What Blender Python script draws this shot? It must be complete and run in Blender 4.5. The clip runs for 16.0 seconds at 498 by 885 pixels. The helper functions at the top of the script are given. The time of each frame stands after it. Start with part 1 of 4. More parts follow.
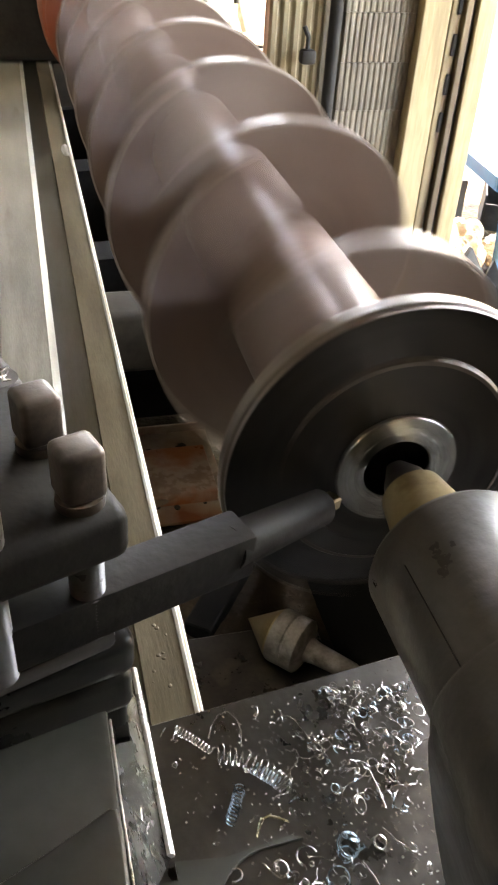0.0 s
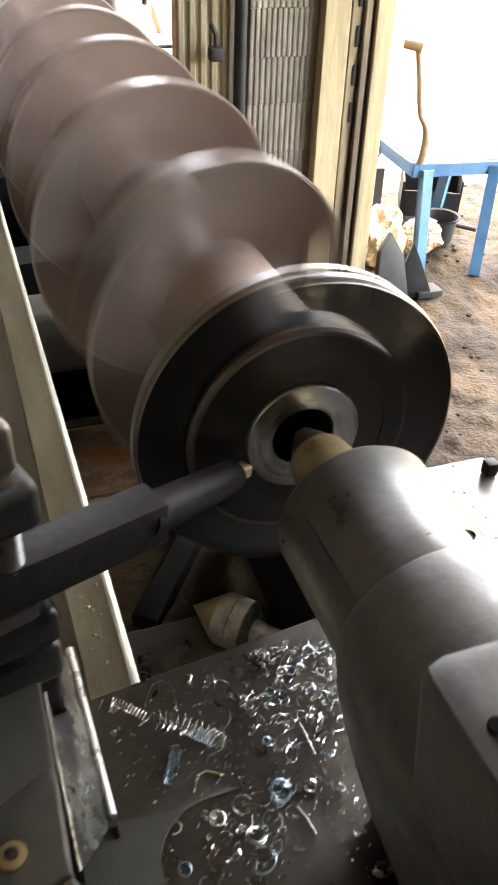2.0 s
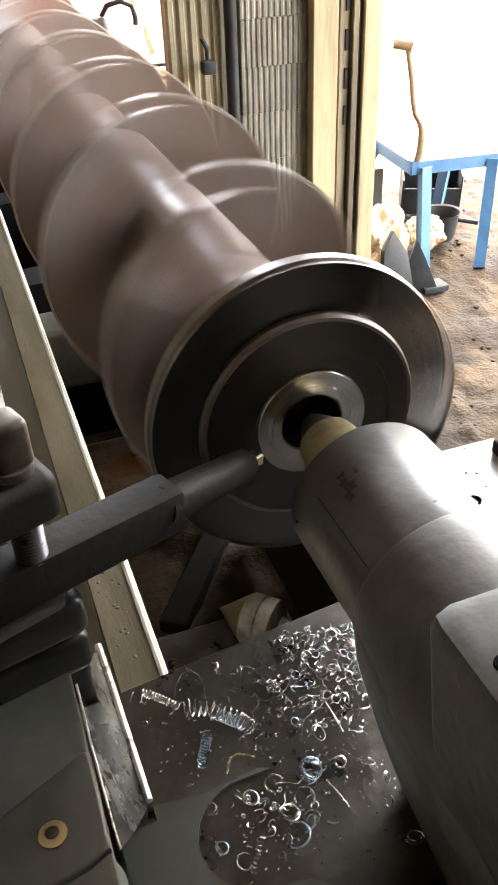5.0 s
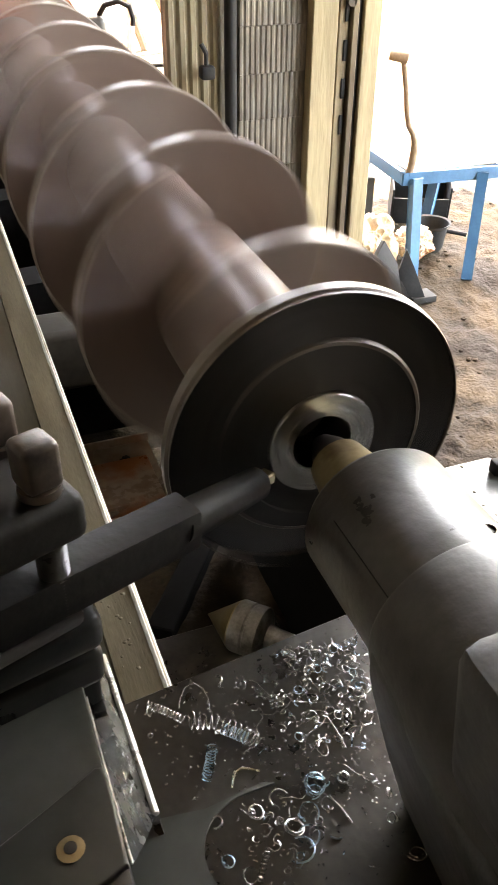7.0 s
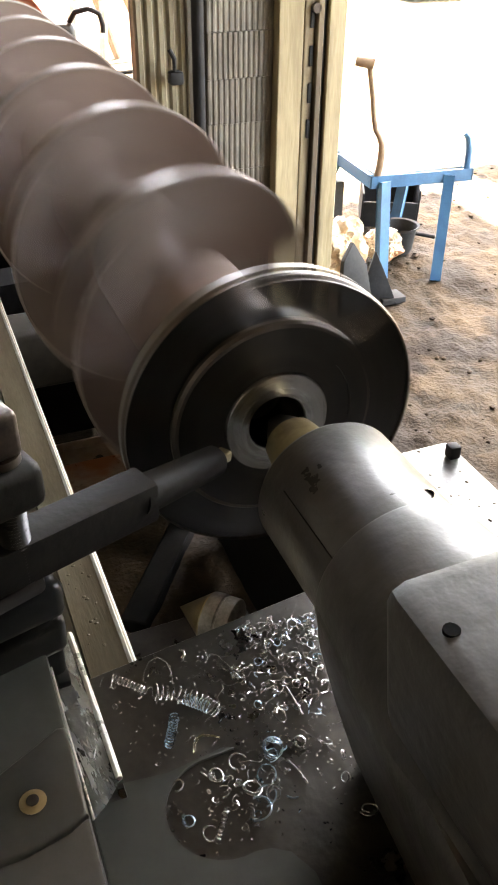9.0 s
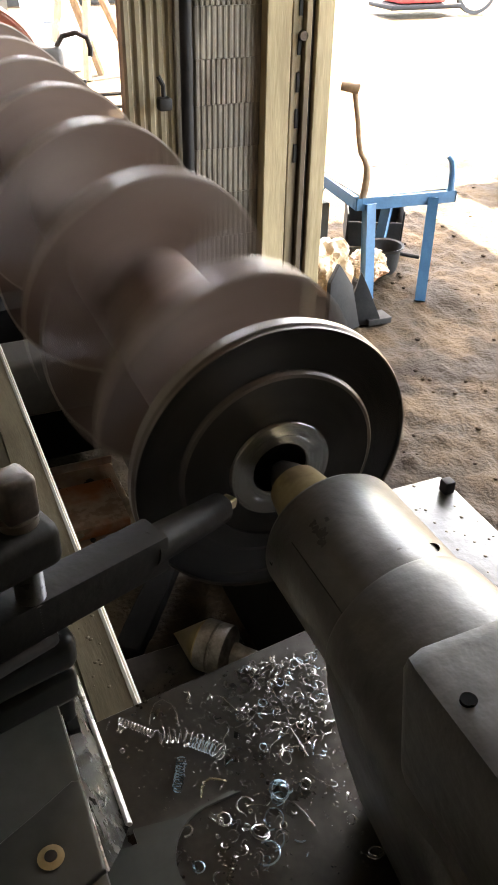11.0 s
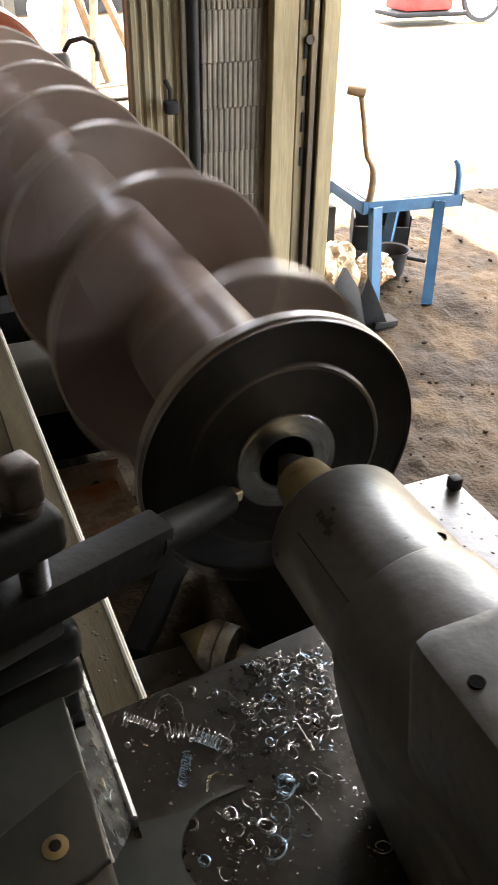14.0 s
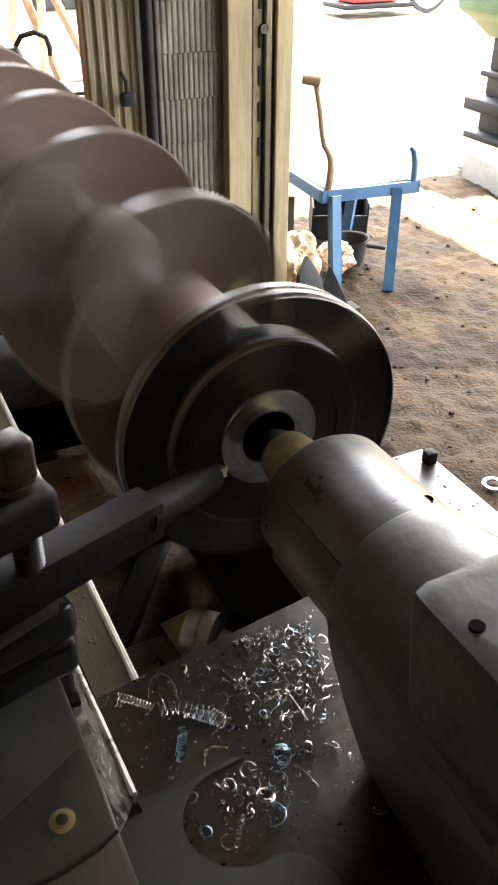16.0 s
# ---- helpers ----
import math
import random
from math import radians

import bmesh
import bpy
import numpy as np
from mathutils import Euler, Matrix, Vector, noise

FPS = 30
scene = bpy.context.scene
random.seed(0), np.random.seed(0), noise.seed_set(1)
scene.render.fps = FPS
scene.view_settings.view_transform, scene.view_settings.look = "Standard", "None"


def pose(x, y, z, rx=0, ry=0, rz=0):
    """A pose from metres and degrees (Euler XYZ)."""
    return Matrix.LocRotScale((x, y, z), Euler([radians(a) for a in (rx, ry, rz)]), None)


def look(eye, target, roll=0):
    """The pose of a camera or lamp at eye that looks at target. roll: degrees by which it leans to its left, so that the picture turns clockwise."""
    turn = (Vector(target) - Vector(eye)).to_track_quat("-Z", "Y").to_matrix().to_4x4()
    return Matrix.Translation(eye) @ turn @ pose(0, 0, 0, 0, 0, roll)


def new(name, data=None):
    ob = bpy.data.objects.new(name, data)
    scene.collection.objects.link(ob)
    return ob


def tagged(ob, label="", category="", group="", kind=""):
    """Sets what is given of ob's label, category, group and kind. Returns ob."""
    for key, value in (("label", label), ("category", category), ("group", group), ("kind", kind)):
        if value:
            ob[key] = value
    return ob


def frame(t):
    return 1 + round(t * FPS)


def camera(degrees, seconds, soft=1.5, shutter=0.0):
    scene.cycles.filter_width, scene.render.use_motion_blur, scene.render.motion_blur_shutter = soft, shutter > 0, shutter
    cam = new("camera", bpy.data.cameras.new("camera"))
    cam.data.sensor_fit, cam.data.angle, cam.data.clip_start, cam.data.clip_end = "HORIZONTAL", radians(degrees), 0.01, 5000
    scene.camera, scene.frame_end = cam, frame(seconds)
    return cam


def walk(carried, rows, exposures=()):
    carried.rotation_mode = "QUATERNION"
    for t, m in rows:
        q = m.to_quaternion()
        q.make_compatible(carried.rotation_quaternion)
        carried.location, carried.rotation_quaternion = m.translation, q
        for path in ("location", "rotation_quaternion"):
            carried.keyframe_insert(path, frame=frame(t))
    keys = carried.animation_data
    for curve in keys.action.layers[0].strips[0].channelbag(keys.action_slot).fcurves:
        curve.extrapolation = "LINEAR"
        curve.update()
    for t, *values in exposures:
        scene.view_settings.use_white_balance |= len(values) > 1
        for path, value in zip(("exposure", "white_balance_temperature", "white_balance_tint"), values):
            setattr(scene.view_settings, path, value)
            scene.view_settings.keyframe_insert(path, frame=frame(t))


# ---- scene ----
cam = camera(33.2, 16.0, shutter=1.05)
PATH = [
    (0, (0.142, 0.104, 1.593), (0.589, 1.66, 0.419), 3.8),
    (0.5, (0.136, 0.099, 1.6), (0.619, 1.635, 0.413), 4.4),
    (1, (0.168, 0.102, 1.606), (0.685, 1.631, 0.425), 3.6),
    (1.5, (0.176, 0.087, 1.599), (0.738, 1.604, 0.424), 3.0),
    (2, (0.165, 0.041, 1.601), (0.729, 1.561, 0.431), 2.2),
    (2.5, (0.131, 0.007, 1.63), (0.657, 1.56, 0.485), 1.2),
    (3, (0.157, 0.001, 1.636), (0.637, 1.587, 0.516), -0.1),
    (3.5, (0.117, 0.002, 1.584), (0.565, 1.596, 0.462), -1.0),
    (4, (0.122, 0.009, 1.583), (0.563, 1.592, 0.443), -1.3),
    (4.5, (0.142, 0.0, 1.589), (0.618, 1.569, 0.444), -1.8),
    (5, (0.162, 0.004, 1.595), (0.689, 1.556, 0.448), -2.4),
    (7.5, (0.105, 0.02, 1.624), (0.687, 1.55, 0.474), 0.5),
    (8, (0.09, 0.007, 1.621), (0.663, 1.547, 0.48), -0.1),
    (8.5, (0.133, -0.042, 1.613), (0.732, 1.49, 0.476), 0.1),
    (11, (0.109, -0.021, 1.666), (0.781, 1.498, 0.552), 1.1),
    (11.5, (0.105, -0.043, 1.663), (0.777, 1.49, 0.568), 0.6),
    (12, (0.1, -0.046, 1.65), (0.794, 1.477, 0.555), 0.7),
    (12.5, (0.093, -0.055, 1.644), (0.817, 1.45, 0.544), 0.3),
    (13, (0.095, -0.056, 1.643), (0.821, 1.448, 0.544), 0.3),
    (13.5, (0.092, -0.038, 1.659), (0.779, 1.488, 0.564), 1.0),
    (14, (0.107, -0.028, 1.649), (0.768, 1.506, 0.55), 0.8),
    (14.5, (0.106, 0.001, 1.631), (0.769, 1.518, 0.51), -0.1),
    (15, (0.095, -0.031, 1.64), (0.807, 1.463, 0.517), -0.3),
    (15.5, (0.088, -0.022, 1.634), (0.836, 1.465, 0.525), 0.0),
    (16, (0.077, -0.038, 1.634), (0.815, 1.456, 0.528), 0.2),
]
walk(cam, [(t, look(eye, target, roll)) for t, eye, target, roll in PATH], [(0, 6.15, 8800, 12), (1.0, 6.0, 8800, 12), (1.5, 5.95, 8800, 12), (2.0, 5.95, 8800, 12), (3.3, 5.95, 8900, 12), (4.2, 6.3, 8900, 12), (5.2, 6.05, 8900, 12), (7.5, 5.8, 8900, 12), (8.5, 5.75, 8800, 12), (11, 5.25, 8700, 12), (12.5, 5.15, 8700, 12), (14, 5.15, 8700, 12), (15, 5.35, 8700, 12), (15.5, 5.2, 8700, 12), (16, 5.2, 8700, 12)])

# ---------------------------------------------------------------- light
world = bpy.data.worlds.new("sky")
scene.world = world
world.use_nodes = True
wt = world.node_tree
sky = wt.nodes.new("ShaderNodeTexSky")
sky.sky_type, sky.sun_disc = "NISHITA", False
sky.sun_elevation, sky.sun_rotation = radians(68), radians(48)
sky.air_density, sky.dust_density = 1.0, 3.0
wt.links.new(sky.outputs[0], wt.nodes["Background"].inputs[0])
wt.nodes["Background"].inputs[1].default_value = 0.15

sun = new("sun", bpy.data.lights.new("sun", "SUN"))
sun.data.energy, sun.data.angle, sun.data.color = 4.5, radians(0.6), (1.0, 0.95, 0.87)
sun.matrix_world = look((20 * math.sin(radians(48)), 20 * math.cos(radians(48)), 20 * math.tan(radians(68))), (0, 0, 0))

# ---------------------------------------------------------------- materials


def material(name, low, high, rough=0.6, metal=0.0, scale=8.0, fine=90.0, bump=0.2, stain=None, stain_at=0.6, detail=6.0, stretch=(1, 1, 1), spread=0.0, deep=0.004, gloss=0.5):
    """Two colours mixed by coarse and fine noise, with an optional stain colour, roughness variation and relief."""
    m = bpy.data.materials.new(name)
    m.use_nodes = True
    t, n = m.node_tree, m.node_tree.nodes
    bsdf = n["Principled BSDF"]
    co = n.new("ShaderNodeTexCoord")
    mp = n.new("ShaderNodeMapping")
    mp.inputs["Scale"].default_value = stretch
    t.links.new(co.outputs["Object"], mp.inputs[0])

    def noise_at(s, d):
        k = n.new("ShaderNodeTexNoise")
        k.inputs["Scale"].default_value, k.inputs["Detail"].default_value = s, d
        t.links.new(mp.outputs[0], k.inputs["Vector"])
        return k.outputs["Fac"]

    def ramp(v, a, b):
        r = n.new("ShaderNodeMapRange")
        r.inputs[1].default_value, r.inputs[2].default_value = a, b
        t.links.new(v, r.inputs[0])
        return r.outputs[0]

    def mix(f, a, b):
        x = n.new("ShaderNodeMix")
        x.data_type = "RGBA"
        t.links.new(f, x.inputs[0])
        for s, c in ((6, a), (7, b)):
            if isinstance(c, tuple):
                x.inputs[s].default_value = (*c, 1)
            else:
                t.links.new(c, x.inputs[s])
        return x.outputs[2]

    big, small = noise_at(scale, detail), noise_at(fine, 3.0)
    add = n.new("ShaderNodeMath")
    add.operation = "MULTIPLY_ADD"
    t.links.new(small, add.inputs[0])
    add.inputs[1].default_value = 0.4
    t.links.new(big, add.inputs[2])
    col = mix(ramp(add.outputs[0], 0.5, 0.95), low, high)
    if stain:
        col = mix(ramp(noise_at(scale * 0.45, 8.0), stain_at, stain_at + 0.12), col, stain)
    if spread:
        info = n.new("ShaderNodeObjectInfo")
        hsv = n.new("ShaderNodeHueSaturation")
        r = n.new("ShaderNodeMapRange")
        t.links.new(info.outputs["Random"], r.inputs[0])
        r.inputs[3].default_value, r.inputs[4].default_value = 1 - spread, 1 + spread
        t.links.new(r.outputs[0], hsv.inputs["Value"])
        t.links.new(col, hsv.inputs["Color"])
        col = hsv.outputs[0]
    t.links.new(col, bsdf.inputs["Base Color"])
    rr = n.new("ShaderNodeMapRange")
    t.links.new(add.outputs[0], rr.inputs[0])
    rr.inputs[1].default_value, rr.inputs[2].default_value = 0.4, 1.0
    rr.inputs[3].default_value, rr.inputs[4].default_value = max(rough - 0.12, 0.03), min(rough + 0.12, 1)
    t.links.new(rr.outputs[0], bsdf.inputs["Roughness"])
    bsdf.inputs["Metallic"].default_value = metal
    bsdf.inputs["Specular IOR Level"].default_value = gloss
    if bump:
        b = n.new("ShaderNodeBump")
        b.inputs["Strength"].default_value, b.inputs["Distance"].default_value = bump, deep
        t.links.new(add.outputs[0], b.inputs["Height"])
        t.links.new(b.outputs[0], bsdf.inputs["Normal"])
    return m


RUST = material("rusty_steel", (0.090, 0.063, 0.053), (0.225, 0.164, 0.142), 0.38, 0.25, 5, 60, 0.4, (0.25, 0.225, 0.212), 0.54)
DARK_STEEL = material("dark_oiled_steel", (0.028, 0.0272, 0.0275), (0.074, 0.071, 0.070), 0.30, 0.55, 9, 80, 0.15, (0.11, 0.104, 0.10), 0.60)
# Pale steel for the glints painted along the blade edges.
RIM = material("blade_glint_steel", (0.34, 0.29, 0.26), (0.58, 0.52, 0.48), 0.34, 0.6, 9, 80, 0.1)
# Brown of the end rim, also the highlight painted round the collar.
END_EDGE = material("oily_rim_and_glint", (0.085, 0.072, 0.063), (0.19, 0.165, 0.148), 0.36, 0.5, 9, 80, 0.1)
TURNED = material("freshly_turned_steel", (0.30, 0.305, 0.31), (0.46, 0.465, 0.47), 0.26, 1.0, 20, 200, 0.05)
BARREL = material("worn_grey_steel", (0.038, 0.037, 0.035), (0.076, 0.074, 0.070), 0.34, 0.1, 14, 80, 0.35, (0.026, 0.025, 0.023), 0.66, gloss=0.30)
CASTING = material("grey_painted_casting", (0.034, 0.0335, 0.032), (0.070, 0.068, 0.064), 0.42, 0.03, 8, 55, 0.6, (0.034, 0.031, 0.027), 0.64, gloss=0.36)
BRASS = material("straw_coloured_steel", (0.32, 0.25, 0.13), (0.50, 0.42, 0.26), 0.35, 0.7, 20, 120, 0.08, (0.12, 0.08, 0.05), 0.62)
WAY = material("planed_bed_way", (0.072, 0.058, 0.036), (0.14, 0.117, 0.078), 0.55, 0.05, 6, 70, 0.2, (0.06, 0.045, 0.028), 0.57, stretch=(5, 0.7, 1), gloss=0.15)
# Polished steel; on edge and vee the sky's reflection is a paler base.
WAY_BRIGHT = material("polished_way_face", (0.22, 0.215, 0.195), (0.36, 0.35, 0.325), 0.45, 0.35, 8, 80, 0.03, stretch=(4, 0.5, 1))
IRON = material("oily_black_iron", (0.024, 0.022, 0.019), (0.055, 0.050, 0.044), 0.48, 0.15, 8, 60, 0.25, gloss=0.4)
TOOLPOST = material("worn_toolpost_steel", (0.008, 0.0073, 0.0063), (0.020, 0.018, 0.015), 0.58, 0.05, 9, 70, 0.45, (0.052, 0.042, 0.033), 0.60, gloss=0.10)
BOLT = material("worn_bolt_steel", (0.026, 0.020, 0.016), (0.105, 0.080, 0.063), 0.45, 0.3, 25, 120, 0.25, (0.06, 0.045, 0.035), 0.58)
PLATE = material("oily_chip_plate", (0.016, 0.0145, 0.012), (0.046, 0.041, 0.034), 0.32, 0.4, 11, 90, 0.35, (0.095, 0.082, 0.066), 0.62)
SLIDE = material("dull_green_grey_slide", (0.014, 0.0145, 0.0135), (0.036, 0.037, 0.034), 0.34, 0.15, 8, 60, 0.25, (0.022, 0.022, 0.020), 0.6)
# Near-black iron with almost no gloss, darker than the bed's other iron.
MATT_BLACK = material("matt_black_iron", (0.006, 0.006, 0.006), (0.014, 0.014, 0.014), 0.9, 0.0, 12, 80, 0.2, gloss=0.05)
# Near-white metal that paints the glint on the guard strip's edges.
POLISHED = material("sheet_edge_glint", (0.66, 0.66, 0.65), (0.86, 0.86, 0.84), 0.3, 0.5, 20, 120, 0.1)
SHEET = material("grey_green_painted_sheet", (0.025, 0.026, 0.022), (0.045, 0.046, 0.039), 0.5, 0.1, 7, 60, 0.2, (0.025, 0.024, 0.02), 0.6)
COVER = material("grey_green_painted_cover", (0.034, 0.037, 0.032), (0.060, 0.064, 0.056), 0.42, 0.1, 7, 60, 0.2, (0.04, 0.039, 0.032), 0.6)
STRIP = material("bright_guard_strip", (0.09, 0.09, 0.09), (0.22, 0.22, 0.215), 0.25, 0.6, 22, 120, 0.3, (0.02, 0.02, 0.02), 0.52)
CHIP = material("steel_swarf", (0.36, 0.37, 0.38), (0.68, 0.67, 0.65), 0.2, 0.85, 40, 200, 0.0, spread=0.25)
CHIP_BLUE = material("blued_steel_swarf", (0.10, 0.17, 0.23), (0.24, 0.31, 0.36), 0.28, 0.9, 40, 200, 0.0, spread=0.3)
CHIP_GOLD = material("straw_tinted_swarf", (0.5, 0.45, 0.28), (0.75, 0.7, 0.5), 0.28, 1.0, 40, 200, 0.0)
DIRT = material("packed_earth", (0.013, 0.009, 0.0056), (0.064, 0.046, 0.027), 0.80, 0.0, 5.0, 60, 1.0, (0.014, 0.0095, 0.006), 0.50, detail=14, deep=0.020, gloss=0.10)
WOOD = material("weathered_timber", (0.16, 0.118, 0.066), (0.40, 0.315, 0.19), 0.75, 0.0, 4, 40, 0.5, (0.085, 0.06, 0.035), 0.55, stretch=(3, 3, 0.25), spread=0.12)
WOOD_LIGHT = material("pale_timber", (0.26, 0.20, 0.108), (0.50, 0.395, 0.23), 0.7, 0.0, 4, 40, 0.5, (0.13, 0.09, 0.05), 0.57, stretch=(3, 3, 0.3))
PANEL = material("grey_brown_ribbed_sheet", (0.115, 0.098, 0.075), (0.26, 0.225, 0.175), 0.65, 0.1, 4, 40, 0.4, (0.085, 0.072, 0.056), 0.53, stretch=(3, 3, 0.9), spread=0.14)
TARNISHED = material("yellowed_ribbed_sheet", (0.19, 0.158, 0.10), (0.34, 0.285, 0.19), 0.6, 0.1, 4, 40, 0.3, (0.09, 0.07, 0.05), 0.62, stretch=(3, 3, 0.3))
BLUE = material("chipped_blue_paint", (0.025, 0.095, 0.18), (0.045, 0.15, 0.26), 0.45, 0.0, 9, 90, 0.15, (0.16, 0.13, 0.09), 0.68)
RUST_PIPE = material("rusty_pipe", (0.16, 0.10, 0.06), (0.30, 0.21, 0.13), 0.6, 0.2, 14, 90, 0.2, (0.05, 0.13, 0.22), 0.66)
SEAT = material("worn_seat_board", (0.35, 0.28, 0.19), (0.6, 0.5, 0.36), 0.6, 0.0, 9, 80, 0.15)
BLACK = material("sooty_black_metal", (0.009, 0.009, 0.0095), (0.026, 0.025, 0.024), 0.65, 0.05, 12, 80, 0.3, gloss=0.22)
ORANGE = material("faded_orange_paint", (0.30, 0.07, 0.03), (0.45, 0.13, 0.06), 0.5, 0.0, 7, 60, 0.15, (0.14, 0.06, 0.04), 0.58)
BAG = material("pale_plastic_sack", (0.42, 0.29, 0.16), (0.72, 0.56, 0.38), 0.35, 0.0, 9, 60, 0.2, (0.50, 0.20, 0.08), 0.52)
CONCRETE = material("grey_concrete", (0.14, 0.13, 0.11), (0.22, 0.21, 0.185), 0.85, 0.0, 5, 60, 0.4)
GREEN = material("green_machine_paint", (0.07, 0.15, 0.10), (0.12, 0.22, 0.15), 0.45, 0.0, 8, 60, 0.2)
RED = material("red_paint", (0.35, 0.03, 0.03), (0.5, 0.06, 0.05), 0.4, 0.0, 8, 60, 0.1)
RUBBER = material("black_rubber", (0.02, 0.02, 0.02), (0.04, 0.04, 0.04), 0.8, 0.0, 30, 120, 0.2)
PALE = material("pale_grey_metal", (0.45, 0.47, 0.5), (0.65, 0.68, 0.7), 0.35, 0.4, 8, 60, 0.1)
PAPER = material("cream_label_card", (0.55, 0.45, 0.32), (0.66, 0.56, 0.42), 0.7, 0.0, 12, 120, 0.1)
INK = material("dark_print", (0.03, 0.025, 0.02), (0.06, 0.05, 0.04), 0.7)
# Grey of the added walls, raised to bounce some fill indoors.
SHED = material("added_wall_grey", (0.17, 0.155, 0.135), (0.29, 0.27, 0.235), 0.85, 0.0, 2, 20, 0.3)
# Grey of the unseen roof, light enough to bounce fill downwards.
ROOF = material("unseen_roof_grey", (0.22, 0.21, 0.195), (0.34, 0.325, 0.30), 0.7, 0.0, 2, 20, 0.2)
HOLE = material("unlit_hole", (0.003, 0.003, 0.003), (0.006, 0.006, 0.006), 0.95, 0.0, gloss=0.02)
RUST_BLOCK = material("rust_red_scale", (0.38, 0.27, 0.20), (0.62, 0.52, 0.44), 0.28, 0.05, 9, 50, 0.5, (0.46, 0.16, 0.06), 0.46)
RUST_TRAY = material("rust_stained_tray", (0.26, 0.20, 0.15), (0.48, 0.41, 0.34), 0.5, 0.1, 7, 50, 0.3, (0.22, 0.075, 0.025), 0.52)

# ---------------------------------------------------------------- mesh helpers


def box(bm, lo, hi, bevel=0.0, seg=2, m=None):
    """Adds a box from corner to corner, with rounded edges."""
    r = bmesh.ops.create_cube(bm, size=1.0)["verts"]
    c = [(a + b) / 2 for a, b in zip(lo, hi)]
    d = [abs(b - a) for a, b in zip(lo, hi)]
    for v in r:
        v.co = Vector((c[0] + v.co.x * d[0], c[1] + v.co.y * d[1], c[2] + v.co.z * d[2]))
        if m is not None:
            v.co = m @ v.co
    if bevel:
        es = list({e for v in r for e in v.link_edges})
        bmesh.ops.bevel(bm, geom=es, offset=bevel, segments=seg, profile=0.5, affect="EDGES")
    return bm


def turned(bm, profile, m, n=48, closed=False):
    """A solid of revolution about the local y axis: profile of (y, radius)."""
    rings = []
    for y, r in profile:
        if r <= 1e-6:
            rings.append([bm.verts.new(m @ Vector((0, y, 0)))])
        else:
            rings.append([bm.verts.new(m @ Vector((r * math.cos(2 * math.pi * k / n), y, r * math.sin(2 * math.pi * k / n)))) for k in range(n)])
    if closed:
        rings.append(rings[0])
    for a, b in zip(rings, rings[1:]):
        for k in range(n):
            q = (k + 1) % n
            if len(a) == 1 and len(b) == 1:
                continue
            if len(a) == 1:
                bm.faces.new((a[0], b[q], b[k]))
            elif len(b) == 1:
                bm.faces.new((a[k], a[q], b[0]))
            else:
                bm.faces.new((a[k], a[q], b[q], b[k]))
    bmesh.ops.recalc_face_normals(bm, faces=bm.faces)
    return bm


def tube(bm, pts, r, n=8, caps=True):
    """A round bar along points; r may be one radius or one for each point."""
    pts = [Vector(p) for p in pts]
    rs = r if isinstance(r, (list, tuple)) else [r] * len(pts)
    rings, side = [], None
    for k, p in enumerate(pts):
        d = (pts[min(k + 1, len(pts) - 1)] - pts[max(k - 1, 0)]).normalized()
        if side is None:
            side = d.orthogonal().normalized()
        side = (side - d * side.dot(d)).normalized()
        up = d.cross(side)
        rings.append([bm.verts.new(p + rs[k] * (math.cos(2 * math.pi * j / n) * side + math.sin(2 * math.pi * j / n) * up)) for j in range(n)])
    for a, b in zip(rings, rings[1:]):
        for j in range(n):
            bm.faces.new((a[j], a[(j + 1) % n], b[(j + 1) % n], b[j]))
    if caps:
        bm.faces.new(rings[0][::-1])
        bm.faces.new(rings[-1])
    return bm


def prism(bm, outline, y0, y1, m=None, bevel=0.0):
    """An outline of (x, z) drawn out along y."""
    m = m or Matrix()
    a = [bm.verts.new(m @ Vector((x, y0, z))) for x, z in outline]
    b = [bm.verts.new(m @ Vector((x, y1, z))) for x, z in outline]
    fs = [bm.faces.new(a), bm.faces.new(b[::-1])]
    n = len(a)
    for k in range(n):
        fs.append(bm.faces.new((a[k], b[k], b[(k + 1) % n], a[(k + 1) % n])))
    bmesh.ops.recalc_face_normals(bm, faces=fs)
    if bevel:
        bmesh.ops.bevel(bm, geom=list({e for f in fs for e in f.edges}), offset=bevel, segments=2, profile=0.5, affect="EDGES")
    return bm


def thing(name, at, label, category, group="", kind=""):
    e = new(name)
    e.empty_display_size = 0.1
    e.location = at
    return tagged(e, label, category, group, kind)


def part(name, bm, mat, parent, label="", smooth=35.0):
    """Links a bmesh, drawn in world space, as one mesh under its thing or part."""
    top = parent
    while top.parent:
        top = top.parent
    bmesh.ops.translate(bm, verts=bm.verts, vec=-Vector(top.location))
    me = bpy.data.meshes.new(name)
    bm.to_mesh(me)
    bm.free()
    me.materials.append(mat)
    if smooth:
        me.polygons.foreach_set("use_smooth", [True] * len(me.polygons))
        me.set_sharp_from_angle(angle=radians(smooth))
    ob = new(name, me)
    ob.parent = parent
    if label:
        ob["label"] = label
    return ob


def solo(name, bm, mat, label="", category="", group="", kind="", at=(0, 0, 0), smooth=35.0):
    """Links a bmesh, drawn in world space, as one top-level object."""
    bmesh.ops.translate(bm, verts=bm.verts, vec=-Vector(at))
    me = bpy.data.meshes.new(name)
    bm.to_mesh(me)
    bm.free()
    me.materials.append(mat)
    if smooth:
        me.polygons.foreach_set("use_smooth", [True] * len(me.polygons))
        me.set_sharp_from_angle(angle=radians(smooth))
    ob = new(name, me)
    ob.location = at
    return tagged(ob, label, category, group, kind)


def B():
    return bmesh.new()


AX, AZ = 0.488, 1.06          # the lathe's axis, along y
FACE = 0.735                  # the hub's machined face
AXIS = pose(AX, 0, AZ)

